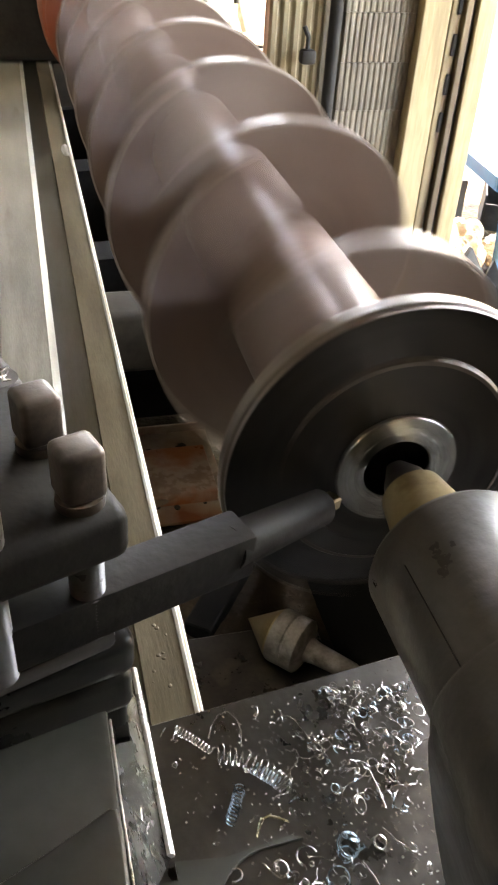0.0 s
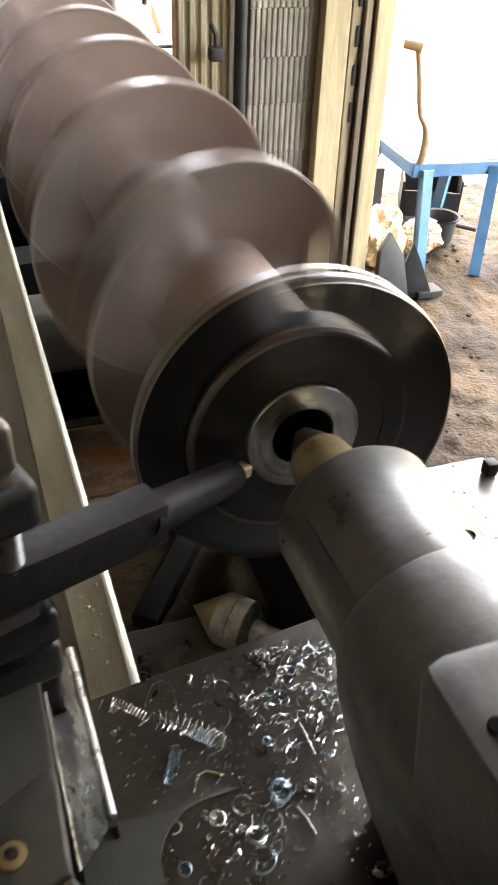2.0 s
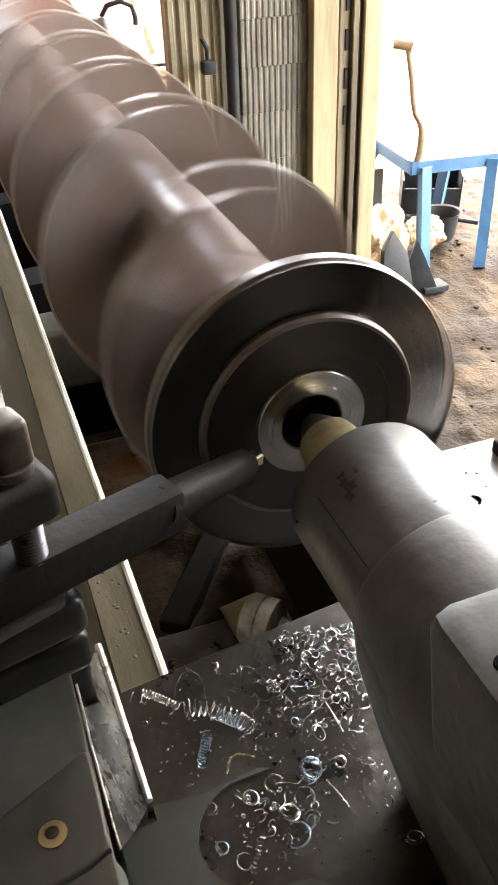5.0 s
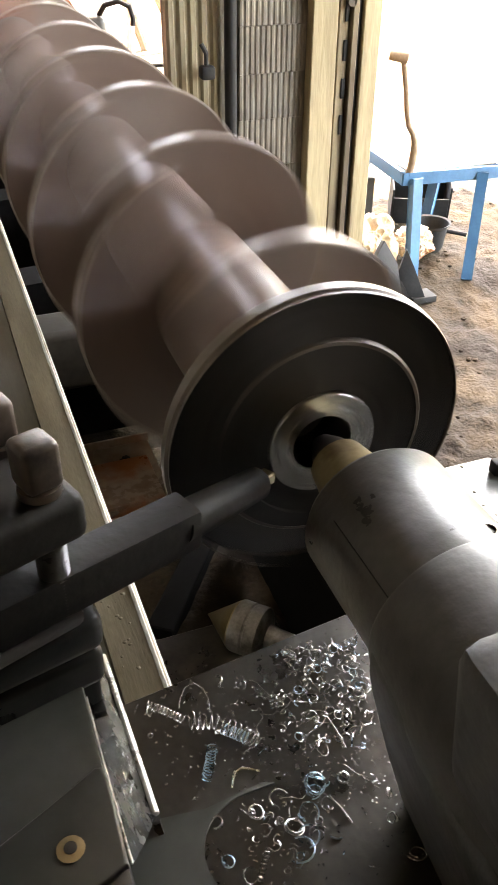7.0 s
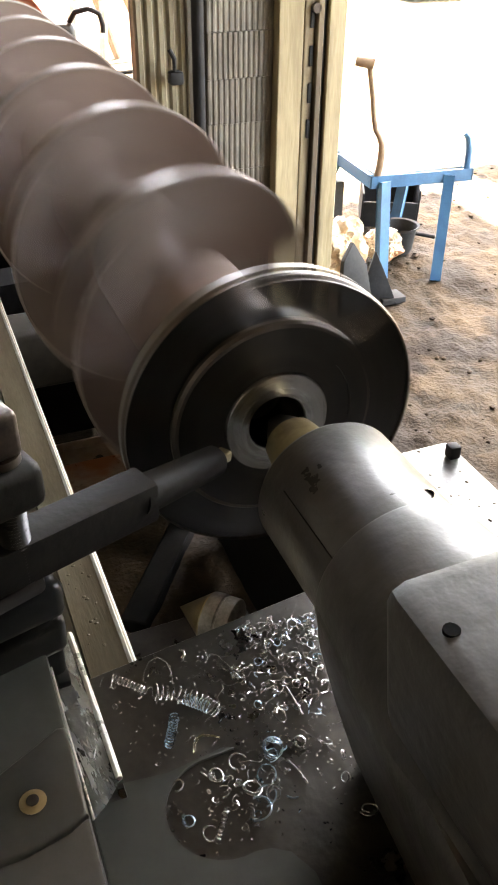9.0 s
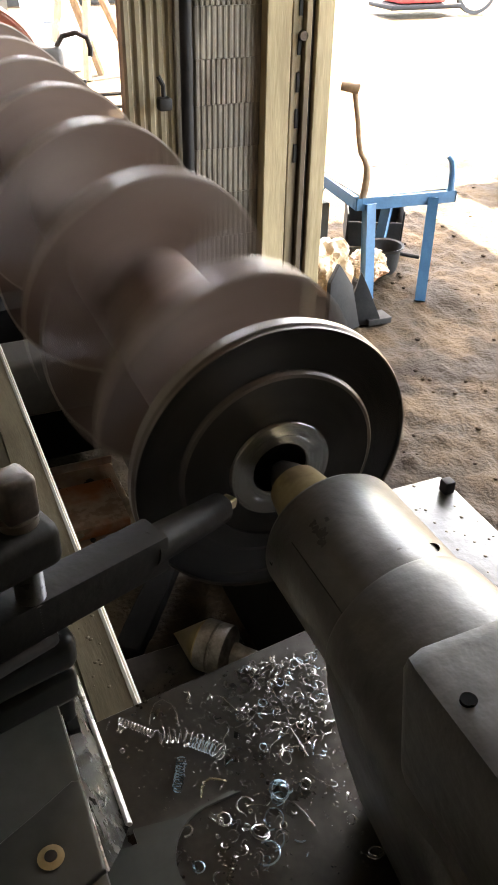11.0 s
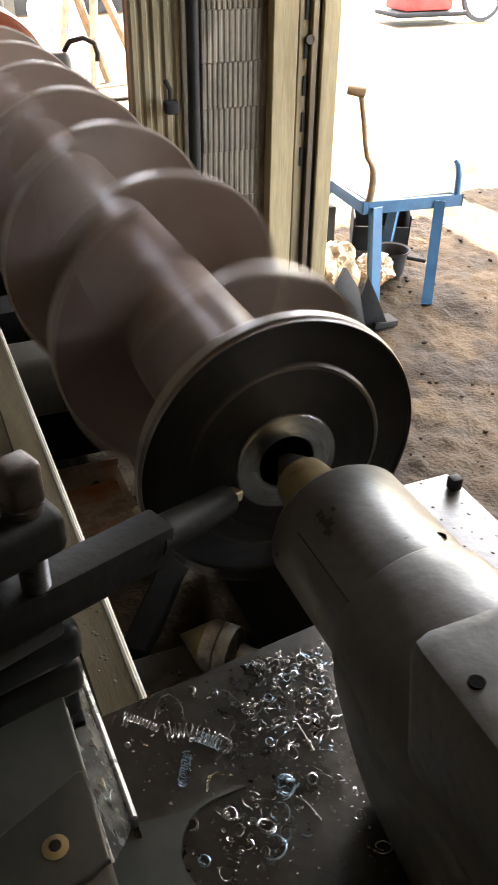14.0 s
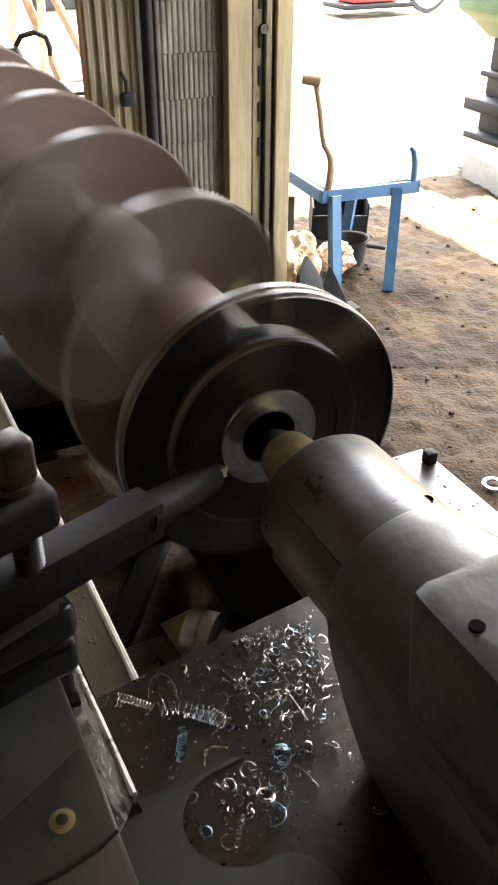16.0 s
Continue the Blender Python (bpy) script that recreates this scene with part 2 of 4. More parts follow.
# ---------------------------------------------------------------- ground and shed
def spaced(lo, hi, a, b, step, far):
    out, v = [], a
    while v < b:
        out.append(v)
        v += step
    k, s = out[-1], step
    while k < hi:
        s *= far
        k += s
        out.append(min(k, hi))
    k, s = a, step
    while k > lo:
        s *= far
        k -= s
        out.insert(0, max(k, lo))
    return out


def ground():
    xs, ys = spaced(-300, 300, 0.3, 4.6, 0.022, 1.25), spaced(-300, 300, 0.9, 5.2, 0.024, 1.25)
    verts = []
    for y in ys:
        for x in xs:
            near = max(0.0, 1 - max(0.0, x - 4.5, y - 5.5, -x, -y) / 3)
            h = 0.030 * (noise.noise((x * 1.3, y * 1.3, 3)) - 0.2) + 0.012 * noise.noise((x * 4.1, y * 6.3, 7)) + 0.010 * noise.noise((x * 13, y * 10, 1)) + 0.014 * noise.noise((x * 25, y * 20, 5))
            verts.append((x, y, min(h, 0.012) * near - 0.012))
    w = len(xs)
    faces = [(j * w + i, j * w + i + 1, (j + 1) * w + i + 1, (j + 1) * w + i) for j in range(len(ys) - 1) for i in range(w - 1)]
    me = bpy.data.meshes.new("ground")
    me.from_pydata(verts, [], faces)
    me.materials.append(DIRT)
    me.polygons.foreach_set("use_smooth", [True] * len(me.polygons))
    tagged(new("ground", me), "uneven brown packed-earth workshop floor running outdoors", "ground", kind="structure")


ground()


def clods():
    rng = random.Random(11)
    bm = B()
    for k in range(520):
        x, y = rng.uniform(1.1, 3.9), rng.uniform(1.2, 4.6)
        r = 0.003 + 0.013 * rng.random() ** 3
        m = Matrix.Translation((x, y, -0.008)) @ Matrix.Rotation(rng.uniform(0, 6), 4, "Z") @ Matrix.Diagonal((r, r * rng.uniform(0.6, 1.3), r * 0.7, 1))
        bmesh.ops.create_icosphere(bm, subdivisions=1, radius=1.0, matrix=m)
    solo("earth_clods", bm, DIRT, "loose crumbs of earth and grit on the floor", "clods", kind="stuff")


clods()


def shed():
    # Roof out of view, sized to keep the sun off the indoor floor.
    bm = B()
    box(bm, (-2.6, -3.6, 4.2), (4.4, 5.4, 4.3))
    solo("ceiling", bm, ROOF, "unseen shed roof added to shade the interior", "ceiling", kind="structure")
    # Unseen walls, added to cut light from the left and from behind.
    bm = B()
    box(bm, (-2.6, -3.6, -0.05), (-2.5, 5.4, 4.2))
    solo("wall_west", bm, SHED, "plain shed wall added to hold back light", "wall", kind="structure")
    bm = B()
    box(bm, (-2.5, -3.6, -0.05), (4.4, -3.5, 4.2))
    solo("wall_south", bm, SHED, "plain shed wall added to hold back light", "wall", kind="structure")


    # Added to stop light from past the headstock.
    bm = B()
    box(bm, (-2.5, 5.3, -0.05), (0.94, 5.4, 4.2))
    solo("wall_north", bm, SHED, "plain shed wall added to hold back light", "wall", kind="structure")
    # Stands right of the view and blocks light from the rear right.
    bm = B()
    box(bm, (2.9, -3.5, -0.05), (3.0, 0.7, 4.2))
    solo("wall_east_rear", bm, SHED, "plain shed wall added to hold back light", "wall", kind="structure")


shed()

# the wall beside the doorway: ribbed sheets, black conduit, boards and the jamb
WY = 3.0


def ribbed(x0, x1, pitch, depth, y, z0, z1):
    bm = B()
    n = max(1, round((x1 - x0) / pitch))
    out = []
    for k in range(n):
        a = x0 + (x1 - x0) * k / n
        p = (x1 - x0) / n
        out += [(a, y), (a + p * 0.22, y - depth), (a + p * 0.6, y - depth), (a + p * 0.8, y)]
    out += [(x1, y), (x1, y + 0.03), (x0, y + 0.03)]
    v0 = [bm.verts.new((x, yy, z0)) for x, yy in out]
    v1 = [bm.verts.new((x, yy, z1)) for x, yy in out]
    m = len(out)
    for k in range(m):
        bm.faces.new((v0[k], v0[(k + 1) % m], v1[(k + 1) % m], v1[k]))
    bm.faces.new(v1)
    bm.faces.new(v0[::-1])
    bmesh.ops.recalc_face_normals(bm, faces=bm.faces)
    return bm


def doorway_wall():
    w = thing("wall_east", (1.35, WY, -0.03), "pillar of ribbed sheet and weathered boards beside the doorway", "wall", kind="structure")
    bm = B()
    box(bm, (0.97, WY + 0.06, -0.03), (1.74, WY + 0.14, 4.2))
    part("core", bm, PANEL, w)
    part("ribbed_sheet", ribbed(0.955, 1.15, 0.036, 0.010, WY + 0.03, -0.03, 4.2), TARNISHED, w, "yellowed ribbed metal sheet", 0)
    bm = B()
    tube(bm, [(1.175, WY, -0.03), (1.178, WY, 4.2)], 0.022, 12)
    part("conduit", bm, BLACK, w, "black upright pipe")
    rng = random.Random(17)
    z = -0.03
    while z < 4.2:
        h = min(0.155 + 0.02 * rng.random(), 4.2 - z)
        k = 0.003 * rng.random()
        part("ribbed_row", ribbed(1.213 + k, 1.473 + k, 0.019 + 0.003 * rng.random(), 0.0032 + 0.0012 * rng.random(), WY + 0.026 + 0.004 * rng.random(), z, z + h - 0.0015), PANEL, w, "grey-brown finely ribbed strip of panel", 0)
        z += h
    # The BLACK strip paints in the shade of a gap between boards.
    for a, b, d, mt in ((1.477, 1.575, 0.02, WOOD_LIGHT), (1.582, 1.622, 0.012, WOOD), (1.628, 1.652, 0.03, WOOD), (1.656, 1.672, 0.01, BLACK), (1.675, 1.745, 0.026, WOOD_LIGHT)):
        bm = B()
        box(bm, (a, WY - d, -0.03), (b, WY + 0.058, 4.2), 0.003, 1)
        part("board", bm, mt, w)
    bm = B()
    turned(bm, [(-0.03, 0.0), (-0.03, 0.017), (0.0, 0.017)], pose(1.622, WY, 1.205), 16)
    part("bolt_head", bm, BOLT, w)
    bm = B()
    for k in range(5):
        box(bm, (1.604, WY - 0.018, 0.75 + 0.13 * k), (1.618, WY - 0.010, 0.82 + 0.13 * k), 0.001, 1)
    part("hinge_strip", bm, BLACK, w)
    bm = B()
    box(bm, (1.055, WY - 0.05, 0.985), (1.105, WY - 0.002, 1.03), 0.01)
    tube(bm, [(1.08, WY - 0.02, 1.03), (1.075, WY - 0.035, 1.07), (1.06, WY - 0.03, 1.10)], 0.008, 8)
    part("wall_hook", bm, BLACK, w, "black iron bracket")


doorway_wall()

# ---------------------------------------------------------------- lathe bed
BED0, BED1 = -0.9, 5.2
RAIL = 0.775


def bed():
    b = thing("lathe_bed", (0.49, 2.0, -0.02), "long cast-iron lathe bed with planed and polished ways", "lathe")
    bm = B()
    prism(bm, [(0.215, 0.30), (0.275, 0.30), (0.275, RAIL - 0.003), (0.272, RAIL), (0.215, RAIL)], BED0, BED1)
    part("inner_way", bm, WAY, b, "flat worn way with a bright edge")
    bm = B()
    prism(bm, [(0.266, RAIL + 0.0012), (0.2705, RAIL + 0.0012), (0.2772, RAIL - 0.005), (0.2772, RAIL - 0.012), (0.266, RAIL - 0.010)], BED0, BED1)
    part("way_edge", bm, WAY_BRIGHT, b, "polished edge, its reflection painted pale")
    bm = B()
    prism(bm, [(0.161, 0.32), (0.2145, 0.32), (0.2145, RAIL - 0.022), (0.161, RAIL - 0.030)], BED0, BED1)
    part("groove", bm, STEEL_GROOVE, b)
    bm = B()
    prism(bm, [(0.146, 0.30), (0.1605, 0.30), (0.1605, RAIL - 0.010), (0.146, RAIL + 0.004)], BED0, BED1)
    part("vee_face", bm, WAY_BRIGHT, b, "polished sloping way face, its sheen painted pale")
    bm = B()
    prism(bm, [(0.055, 0.30), (0.1455, 0.30), (0.1455, RAIL + 0.004), (0.058, RAIL + 0.004), (0.055, RAIL)], BED0, BED1)
    part("outer_way", bm, WAY_PALE, b, "pale grey worn outer way")
    # Pale oval disc near the way's inner edge.
    bm = B()
    turned(bm, [(0.0, 0.0), (0.0, 0.013), (-0.0012, 0.014), (-0.0012, 0.0)], Matrix.Translation((0.258, 2.78, RAIL + 0.0004)) @ Matrix.Diagonal((1, 4.5, 1, 1)) @ Matrix.Rotation(radians(90), 4, "X"), 32)
    part("worn_patch", bm, WAY_BRIGHT, b, "pale oval patch")
    bm = B()
    prism(bm, [(0.72, 0.25), (0.92, 0.25), (0.92, RAIL - 0.12), (0.72, RAIL - 0.12)], 0.2, 0.9)
    part("rear_way", bm, IRON, b)
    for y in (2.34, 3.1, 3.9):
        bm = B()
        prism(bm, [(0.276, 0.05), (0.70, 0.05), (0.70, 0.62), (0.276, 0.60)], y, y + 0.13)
        part("cross_rib", bm, MATT_BLACK, b)
    bm = B()
    box(bm, (0.2765, 1.88, 0.50), (0.655, 2.02, 0.665), 0.02, 3)
    part("cross_beam", bm, IRON, b, "dark oily cross beam")
    for y in (-0.5, 1.95, 4.4):
        bm = B()
        box(bm, (0.03, y, -0.02), (0.26, y + 0.45, 0.31), 0.01)
        part("bed_leg", bm, IRON, b)
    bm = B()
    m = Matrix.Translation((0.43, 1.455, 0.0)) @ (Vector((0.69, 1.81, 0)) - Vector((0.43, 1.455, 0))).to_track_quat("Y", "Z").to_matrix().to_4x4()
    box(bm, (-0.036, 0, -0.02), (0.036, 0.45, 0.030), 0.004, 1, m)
    part("foot_rail", bm, MATT_BLACK, b, "black iron foot rail")
    bm = B()
    box(bm, (0.277, 0.70, -0.02), (0.72, 1.43, 0.022), 0.004, 1)
    part("foot_plate", bm, PLATE, b, "flat oily foot plate")
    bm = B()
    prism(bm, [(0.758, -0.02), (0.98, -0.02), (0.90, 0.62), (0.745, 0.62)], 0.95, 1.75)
    part("rear_foot", bm, MATT_BLACK, b)
    bm = B()
    box(bm, (0.66, 1.76, 0.02), (0.71, 5.0, 0.74), 0.008)
    part("rear_web", bm, IRON, b)


WAY_PALE = material("pale_worn_way", (0.15, 0.148, 0.125), (0.27, 0.265, 0.23), 0.42, 0.15, 6, 70, 0.15, (0.12, 0.095, 0.06), 0.60, stretch=(5, 0.7, 1), gloss=0.4)
STEEL_GROOVE = material("grey_way_groove", (0.13, 0.135, 0.125), (0.20, 0.205, 0.19), 0.4, 0.5, 8, 80, 0.1, stretch=(4, 0.5, 1))
bed()

# ---------------------------------------------------------------- the auger in the lathe
def flight(bm, y_of, r_of, a0, a1, r_in, thick, step=6.0):
    """A helical blade: y and outer radius by the angle in degrees."""
    n = int((a1 - a0) / step)
    last = None
    for k in range(n + 1):
        a = a0 + (a1 - a0) * k / n
        y, r, c, s = y_of(a), r_of(a), math.cos(radians(a)), math.sin(radians(a))
        h = thick / 2
        ring = [bm.verts.new((AX + q * c, y + d, AZ + q * s)) for q, d in ((r_in, -h * 1.4), (r - 0.004, -h), (r, -h * 0.6), (r, h * 0.6), (r - 0.004, h), (r_in, h * 1.4))]
        if last:
            for j in range(6):
                bm.faces.new((last[j], last[(j + 1) % 6], ring[(j + 1) % 6], ring[j]))
        else:
            bm.faces.new(ring)
        last = ring
    bm.faces.new(last[::-1])
    bmesh.ops.recalc_face_normals(bm, faces=bm.faces)
    return bm


def auger():
    a = thing("auger", (AX, FACE, AZ), "large rust-brown steel screw auger spinning in the lathe", "auger")
    bm = B()
    turned(bm, [(FACE + 0.03, 0.06), (FACE + 0.05, 0.097), (0.95, 0.097), (3.35, 0.099), (3.35, 0.0)], AXIS, 64)
    part("core", bm, RUST, a)
    bm = B()
    turned(bm, [(FACE + 0.005, 0.068), (FACE + 0.006, 0.126), (FACE + 0.012, 0.132), (FACE + 0.05, 0.132), (FACE + 0.055, 0.08)], AXIS, 96)
    collar = part("end_collar", bm, DARK_STEEL, a, "dark oily end collar")
    # Paler ring that paints in the highlight on the collar's chamfer.
    bm = B()
    turned(bm, [(FACE + 0.0045, 0.1255), (FACE + 0.0055, 0.1295), (FACE + 0.0095, 0.1328), (FACE + 0.016, 0.1328)], AXIS, 96)
    part("collar_edge", bm, END_EDGE, collar, "grey collar edge, its highlight painted on")
    bm = B()
    turned(bm, [(FACE + 0.006, 0.0365), (FACE + 0.002, 0.0365), (FACE, 0.038), (FACE, 0.066), (FACE + 0.003, 0.068), (FACE + 0.02, 0.068)], AXIS, 96)
    hub = part("hub_face", bm, TURNED, a, "bright freshly turned hub face with a bore with its inner shade painted dark")
    # Bore walls in black iron: the shade inside is put into the colour.
    bm = B()
    turned(bm, [(FACE + 0.006, 0.0365), (FACE + 0.07, 0.035), (FACE + 0.07, 0.0)], AXIS, 48)
    part("bore", bm, IRON, hub, "bore with its inner shade painted dark")
    bm = B()
    turned(bm, [(FACE - 0.0002, 0.0485), (FACE - 0.0006, 0.0488), (FACE - 0.0006, 0.0492), (FACE - 0.0002, 0.0495)], AXIS, 64)
    part("turning_mark", bm, TURNED, hub)

    # the screw: a close dark turn that makes the end disc
    def y_of(t):
        return FACE + 0.038 - 0.025 * (t - 12) / 360

    def r_of(t):
        return 0.188

    bm = B()
    flight(bm, y_of, r_of, 12, 367, 0.10, 0.022, 4.0)
    part("end_blade", bm, DARK_STEEL, a, "dark oily end blade")
    bm = B()
    flight(bm, y_of, lambda t: r_of(t) + 0.0012, 13, 366, 0.186, 0.021, 4.0)
    part("end_rim", bm, END_EDGE, a, "worn bright rim")
    # half-turn blades, each on the other side of the core from the last
    for k in range(13):
        y0, mid, rr = 0.905 + 0.178 * k, 176 + 180 * k, min(0.228, 0.203 + 0.012 * k)
        bm = B()
        flight(bm, lambda t: y0 - 0.062 * (t - mid) / 80, lambda t: rr, mid - 76, mid + 76, 0.09, 0.020)
        blade = part("blade", bm, RUST, a, "broad rust-brown half-turn blade")
        # Thin pale strips paint the glint on the blade's two corners.
        for d in (-0.0078, 0.0078):
            bm = B()
            flight(bm, lambda t: y0 + d - 0.062 * (t - mid) / 80, lambda t: rr + 0.0010, mid - 75, mid + 75, rr - 0.002, 0.003)
            part("blade_edge", bm, RIM, blade, "blade edge strip, its glint painted pale")
    bm = B()
    box(bm, (AX - 0.03, 3.20, AZ + 0.09), (AX + 0.03, 3.25, AZ + 0.34), 0.012, 3)
    part("drive_dog", bm, PALE, a, "pale steel driving dog")
    bm = B()
    turned(bm, [(3.34, 0.0), (3.34, 0.25), (3.36, 0.258), (3.62, 0.258), (3.64, 0.25), (3.64, 0.20), (3.9, 0.20), (3.9, 0.0)], AXIS, 64)
    for k in range(4):
        box(bm, (AX - 0.045, 3.29, AZ + 0.11), (AX + 0.045, 3.36, AZ + 0.24), 0.008, 2, Matrix.Translation((AX, 0, AZ)) @ Matrix.Rotation(radians(90 * k + 20), 4, "Y") @ Matrix.Translation((-AX, 0, -AZ)))
    part("chuck", bm, ORANGE, a, "faded orange chuck body with four jaws")
    return a


AUGER = auger()


def headstock():
    h = thing("headstock", (0.4, 4.4, 0.7), "dark grey cast lathe headstock", "headstock")
    bm = B()
    box(bm, (0.0, 3.95, RAIL + 0.006), (0.69, 4.9, 1.40), 0.03, 3)
    box(bm, (0.69, 3.95, RAIL + 0.006), (0.95, 4.9, 1.06), 0.03, 3)
    box(bm, (0.28, 3.95, 0.05), (0.655, 4.9, RAIL + 0.003), 0.01, 2)
    part("housing", bm, IRON, h)
    bm = B()
    box(bm, (-0.06, 4.05, RAIL + 0.006), (-0.004, 4.4, 1.1), 0.01)
    part("gear_cover", bm, IRON, h)
    for pts in ([(0.92, 3.99, 1.05), (0.945, 3.95, 1.10), (1.0, 3.93, 1.115), (1.045, 3.92, 1.095), (1.058, 3.92, 1.05), (1.055, 3.92, 1.02)], [(0.945, 3.95, 0.905), (1.0, 3.93, 0.90), (1.04, 3.92, 0.88), (1.04, 3.92, 0.83)]):
        bm = B()
        tube(bm, pts, 0.011, 8)
        part("lever", bm, BLACK, h, "bent black lever")


headstock()

# ---------------------------------------------------------------- tailstock
def tailstock():
    t = thing("tailstock", (AX, 0.2, RAIL), "worn grey lathe tailstock with a round barrel pressing a live centre", "tailstock")
    bm = B()
    turned(bm, [(0.612, 0.0), (0.612, 0.066), (0.607, 0.077), (0.598, 0.083), (0.40, 0.084), (0.30, 0.084)], AXIS, 80)
    part("barrel", bm, BARREL, t, "smooth worn grey steel barrel")
    bm = B()
    turned(bm, [(0.698, 0.0), (0.698, 0.029), (0.694, 0.033), (0.650, 0.040), (0.615, 0.046), (0.608, 0.03)], AXIS, 48)
    centre = part("live_centre", bm, BRASS, t, "straw-coloured steel live centre")
    bm = B()
    turned(bm, [(0.752, 0.0), (0.750, 0.006), (0.715, 0.023), (0.698, 0.025), (0.697, 0.0)], AXIS, 40)
    part("centre_point", bm, DARK_STEEL, centre, "dark steel point")
    bm = B()
    turned(bm, [(0.450, 0.083), (0.449, 0.0875), (0.445, 0.0895), (0.42, 0.092), (0.38, 0.096), (0.34, 0.101), (0.28, 0.104), (0.1, 0.104), (-0.1, 0.10), (-0.1, 0.0)], AXIS, 80)
    part("neck", bm, CASTING, t)
    bm = B()
    prism(bm, [(0.368, 1.224), (0.72, 1.235), (0.72, 0.92), (0.455, 0.92), (0.385, 1.08)], -0.35, 0.31, None, 0.020)
    part("housing", bm, CASTING, t, "rounded cast housing with a dark oil hole")
    bm = B()
    lean = Matrix.Translation((-0.036, 0, 0)) @ Matrix(((1, 0.08, 0, 0), (0, 1, 0, 0), (0, 0, 1, 0), (0, 0, 0, 1)))
    prism(bm, [(0.396, 1.07), (0.400, 1.02), (0.428, 0.91), (0.463, 0.790), (0.76, 0.790), (0.60, 1.07)], -0.4, 0.452, lean, 0.016)
    part("pedestal", bm, CASTING, t)
    # Flat disc on the casting; its near-black colour paints the hole's shade.
    bm = B()
    turned(bm, [(0.0112, 0.0), (0.0112, 0.0058), (0.004, 0.0062)], Matrix.Translation((0.3895, 0.250, 1.2141)) @ Matrix.Rotation(radians(90), 4, "X"), 24)
    part("oil_hole", bm, HOLE, t, "round oil hole drawn as a flat near-black disc")
    bm = B()
    box(bm, (AX - 0.0722, 0.44, AZ + 0.0431), (AX - 0.0712, 0.56, AZ + 0.0440))
    part("barrel_score", bm, BLACK, t)
    bm = B()
    turned(bm, [(0.0, 0.0), (0.0, 0.006), (0.004, 0.006)], Matrix.Translation((0.522, 0.468, 1.133)) @ Matrix.Rotation(radians(90), 4, "X"), 12)
    part("oil_port", bm, BLACK, t)


tailstock()


def clamp_block():
    c = thing("clamp_block", (0.83, 0.8, 0.66), "oil-spattered flat clamp block with a square bolt", "clamp")
    bm = B()
    box(bm, (0.60, 0.45, 0.656), (0.905, 0.936, 0.806), 0.012, 3)
    part("block", bm, CASTING, c)
    bm = B()
    box(bm, (0.872, 0.878, 0.806), (0.892, 0.898, 0.830), 0.003)
    part("square_bolt", bm, BLACK, c)


clamp_block()

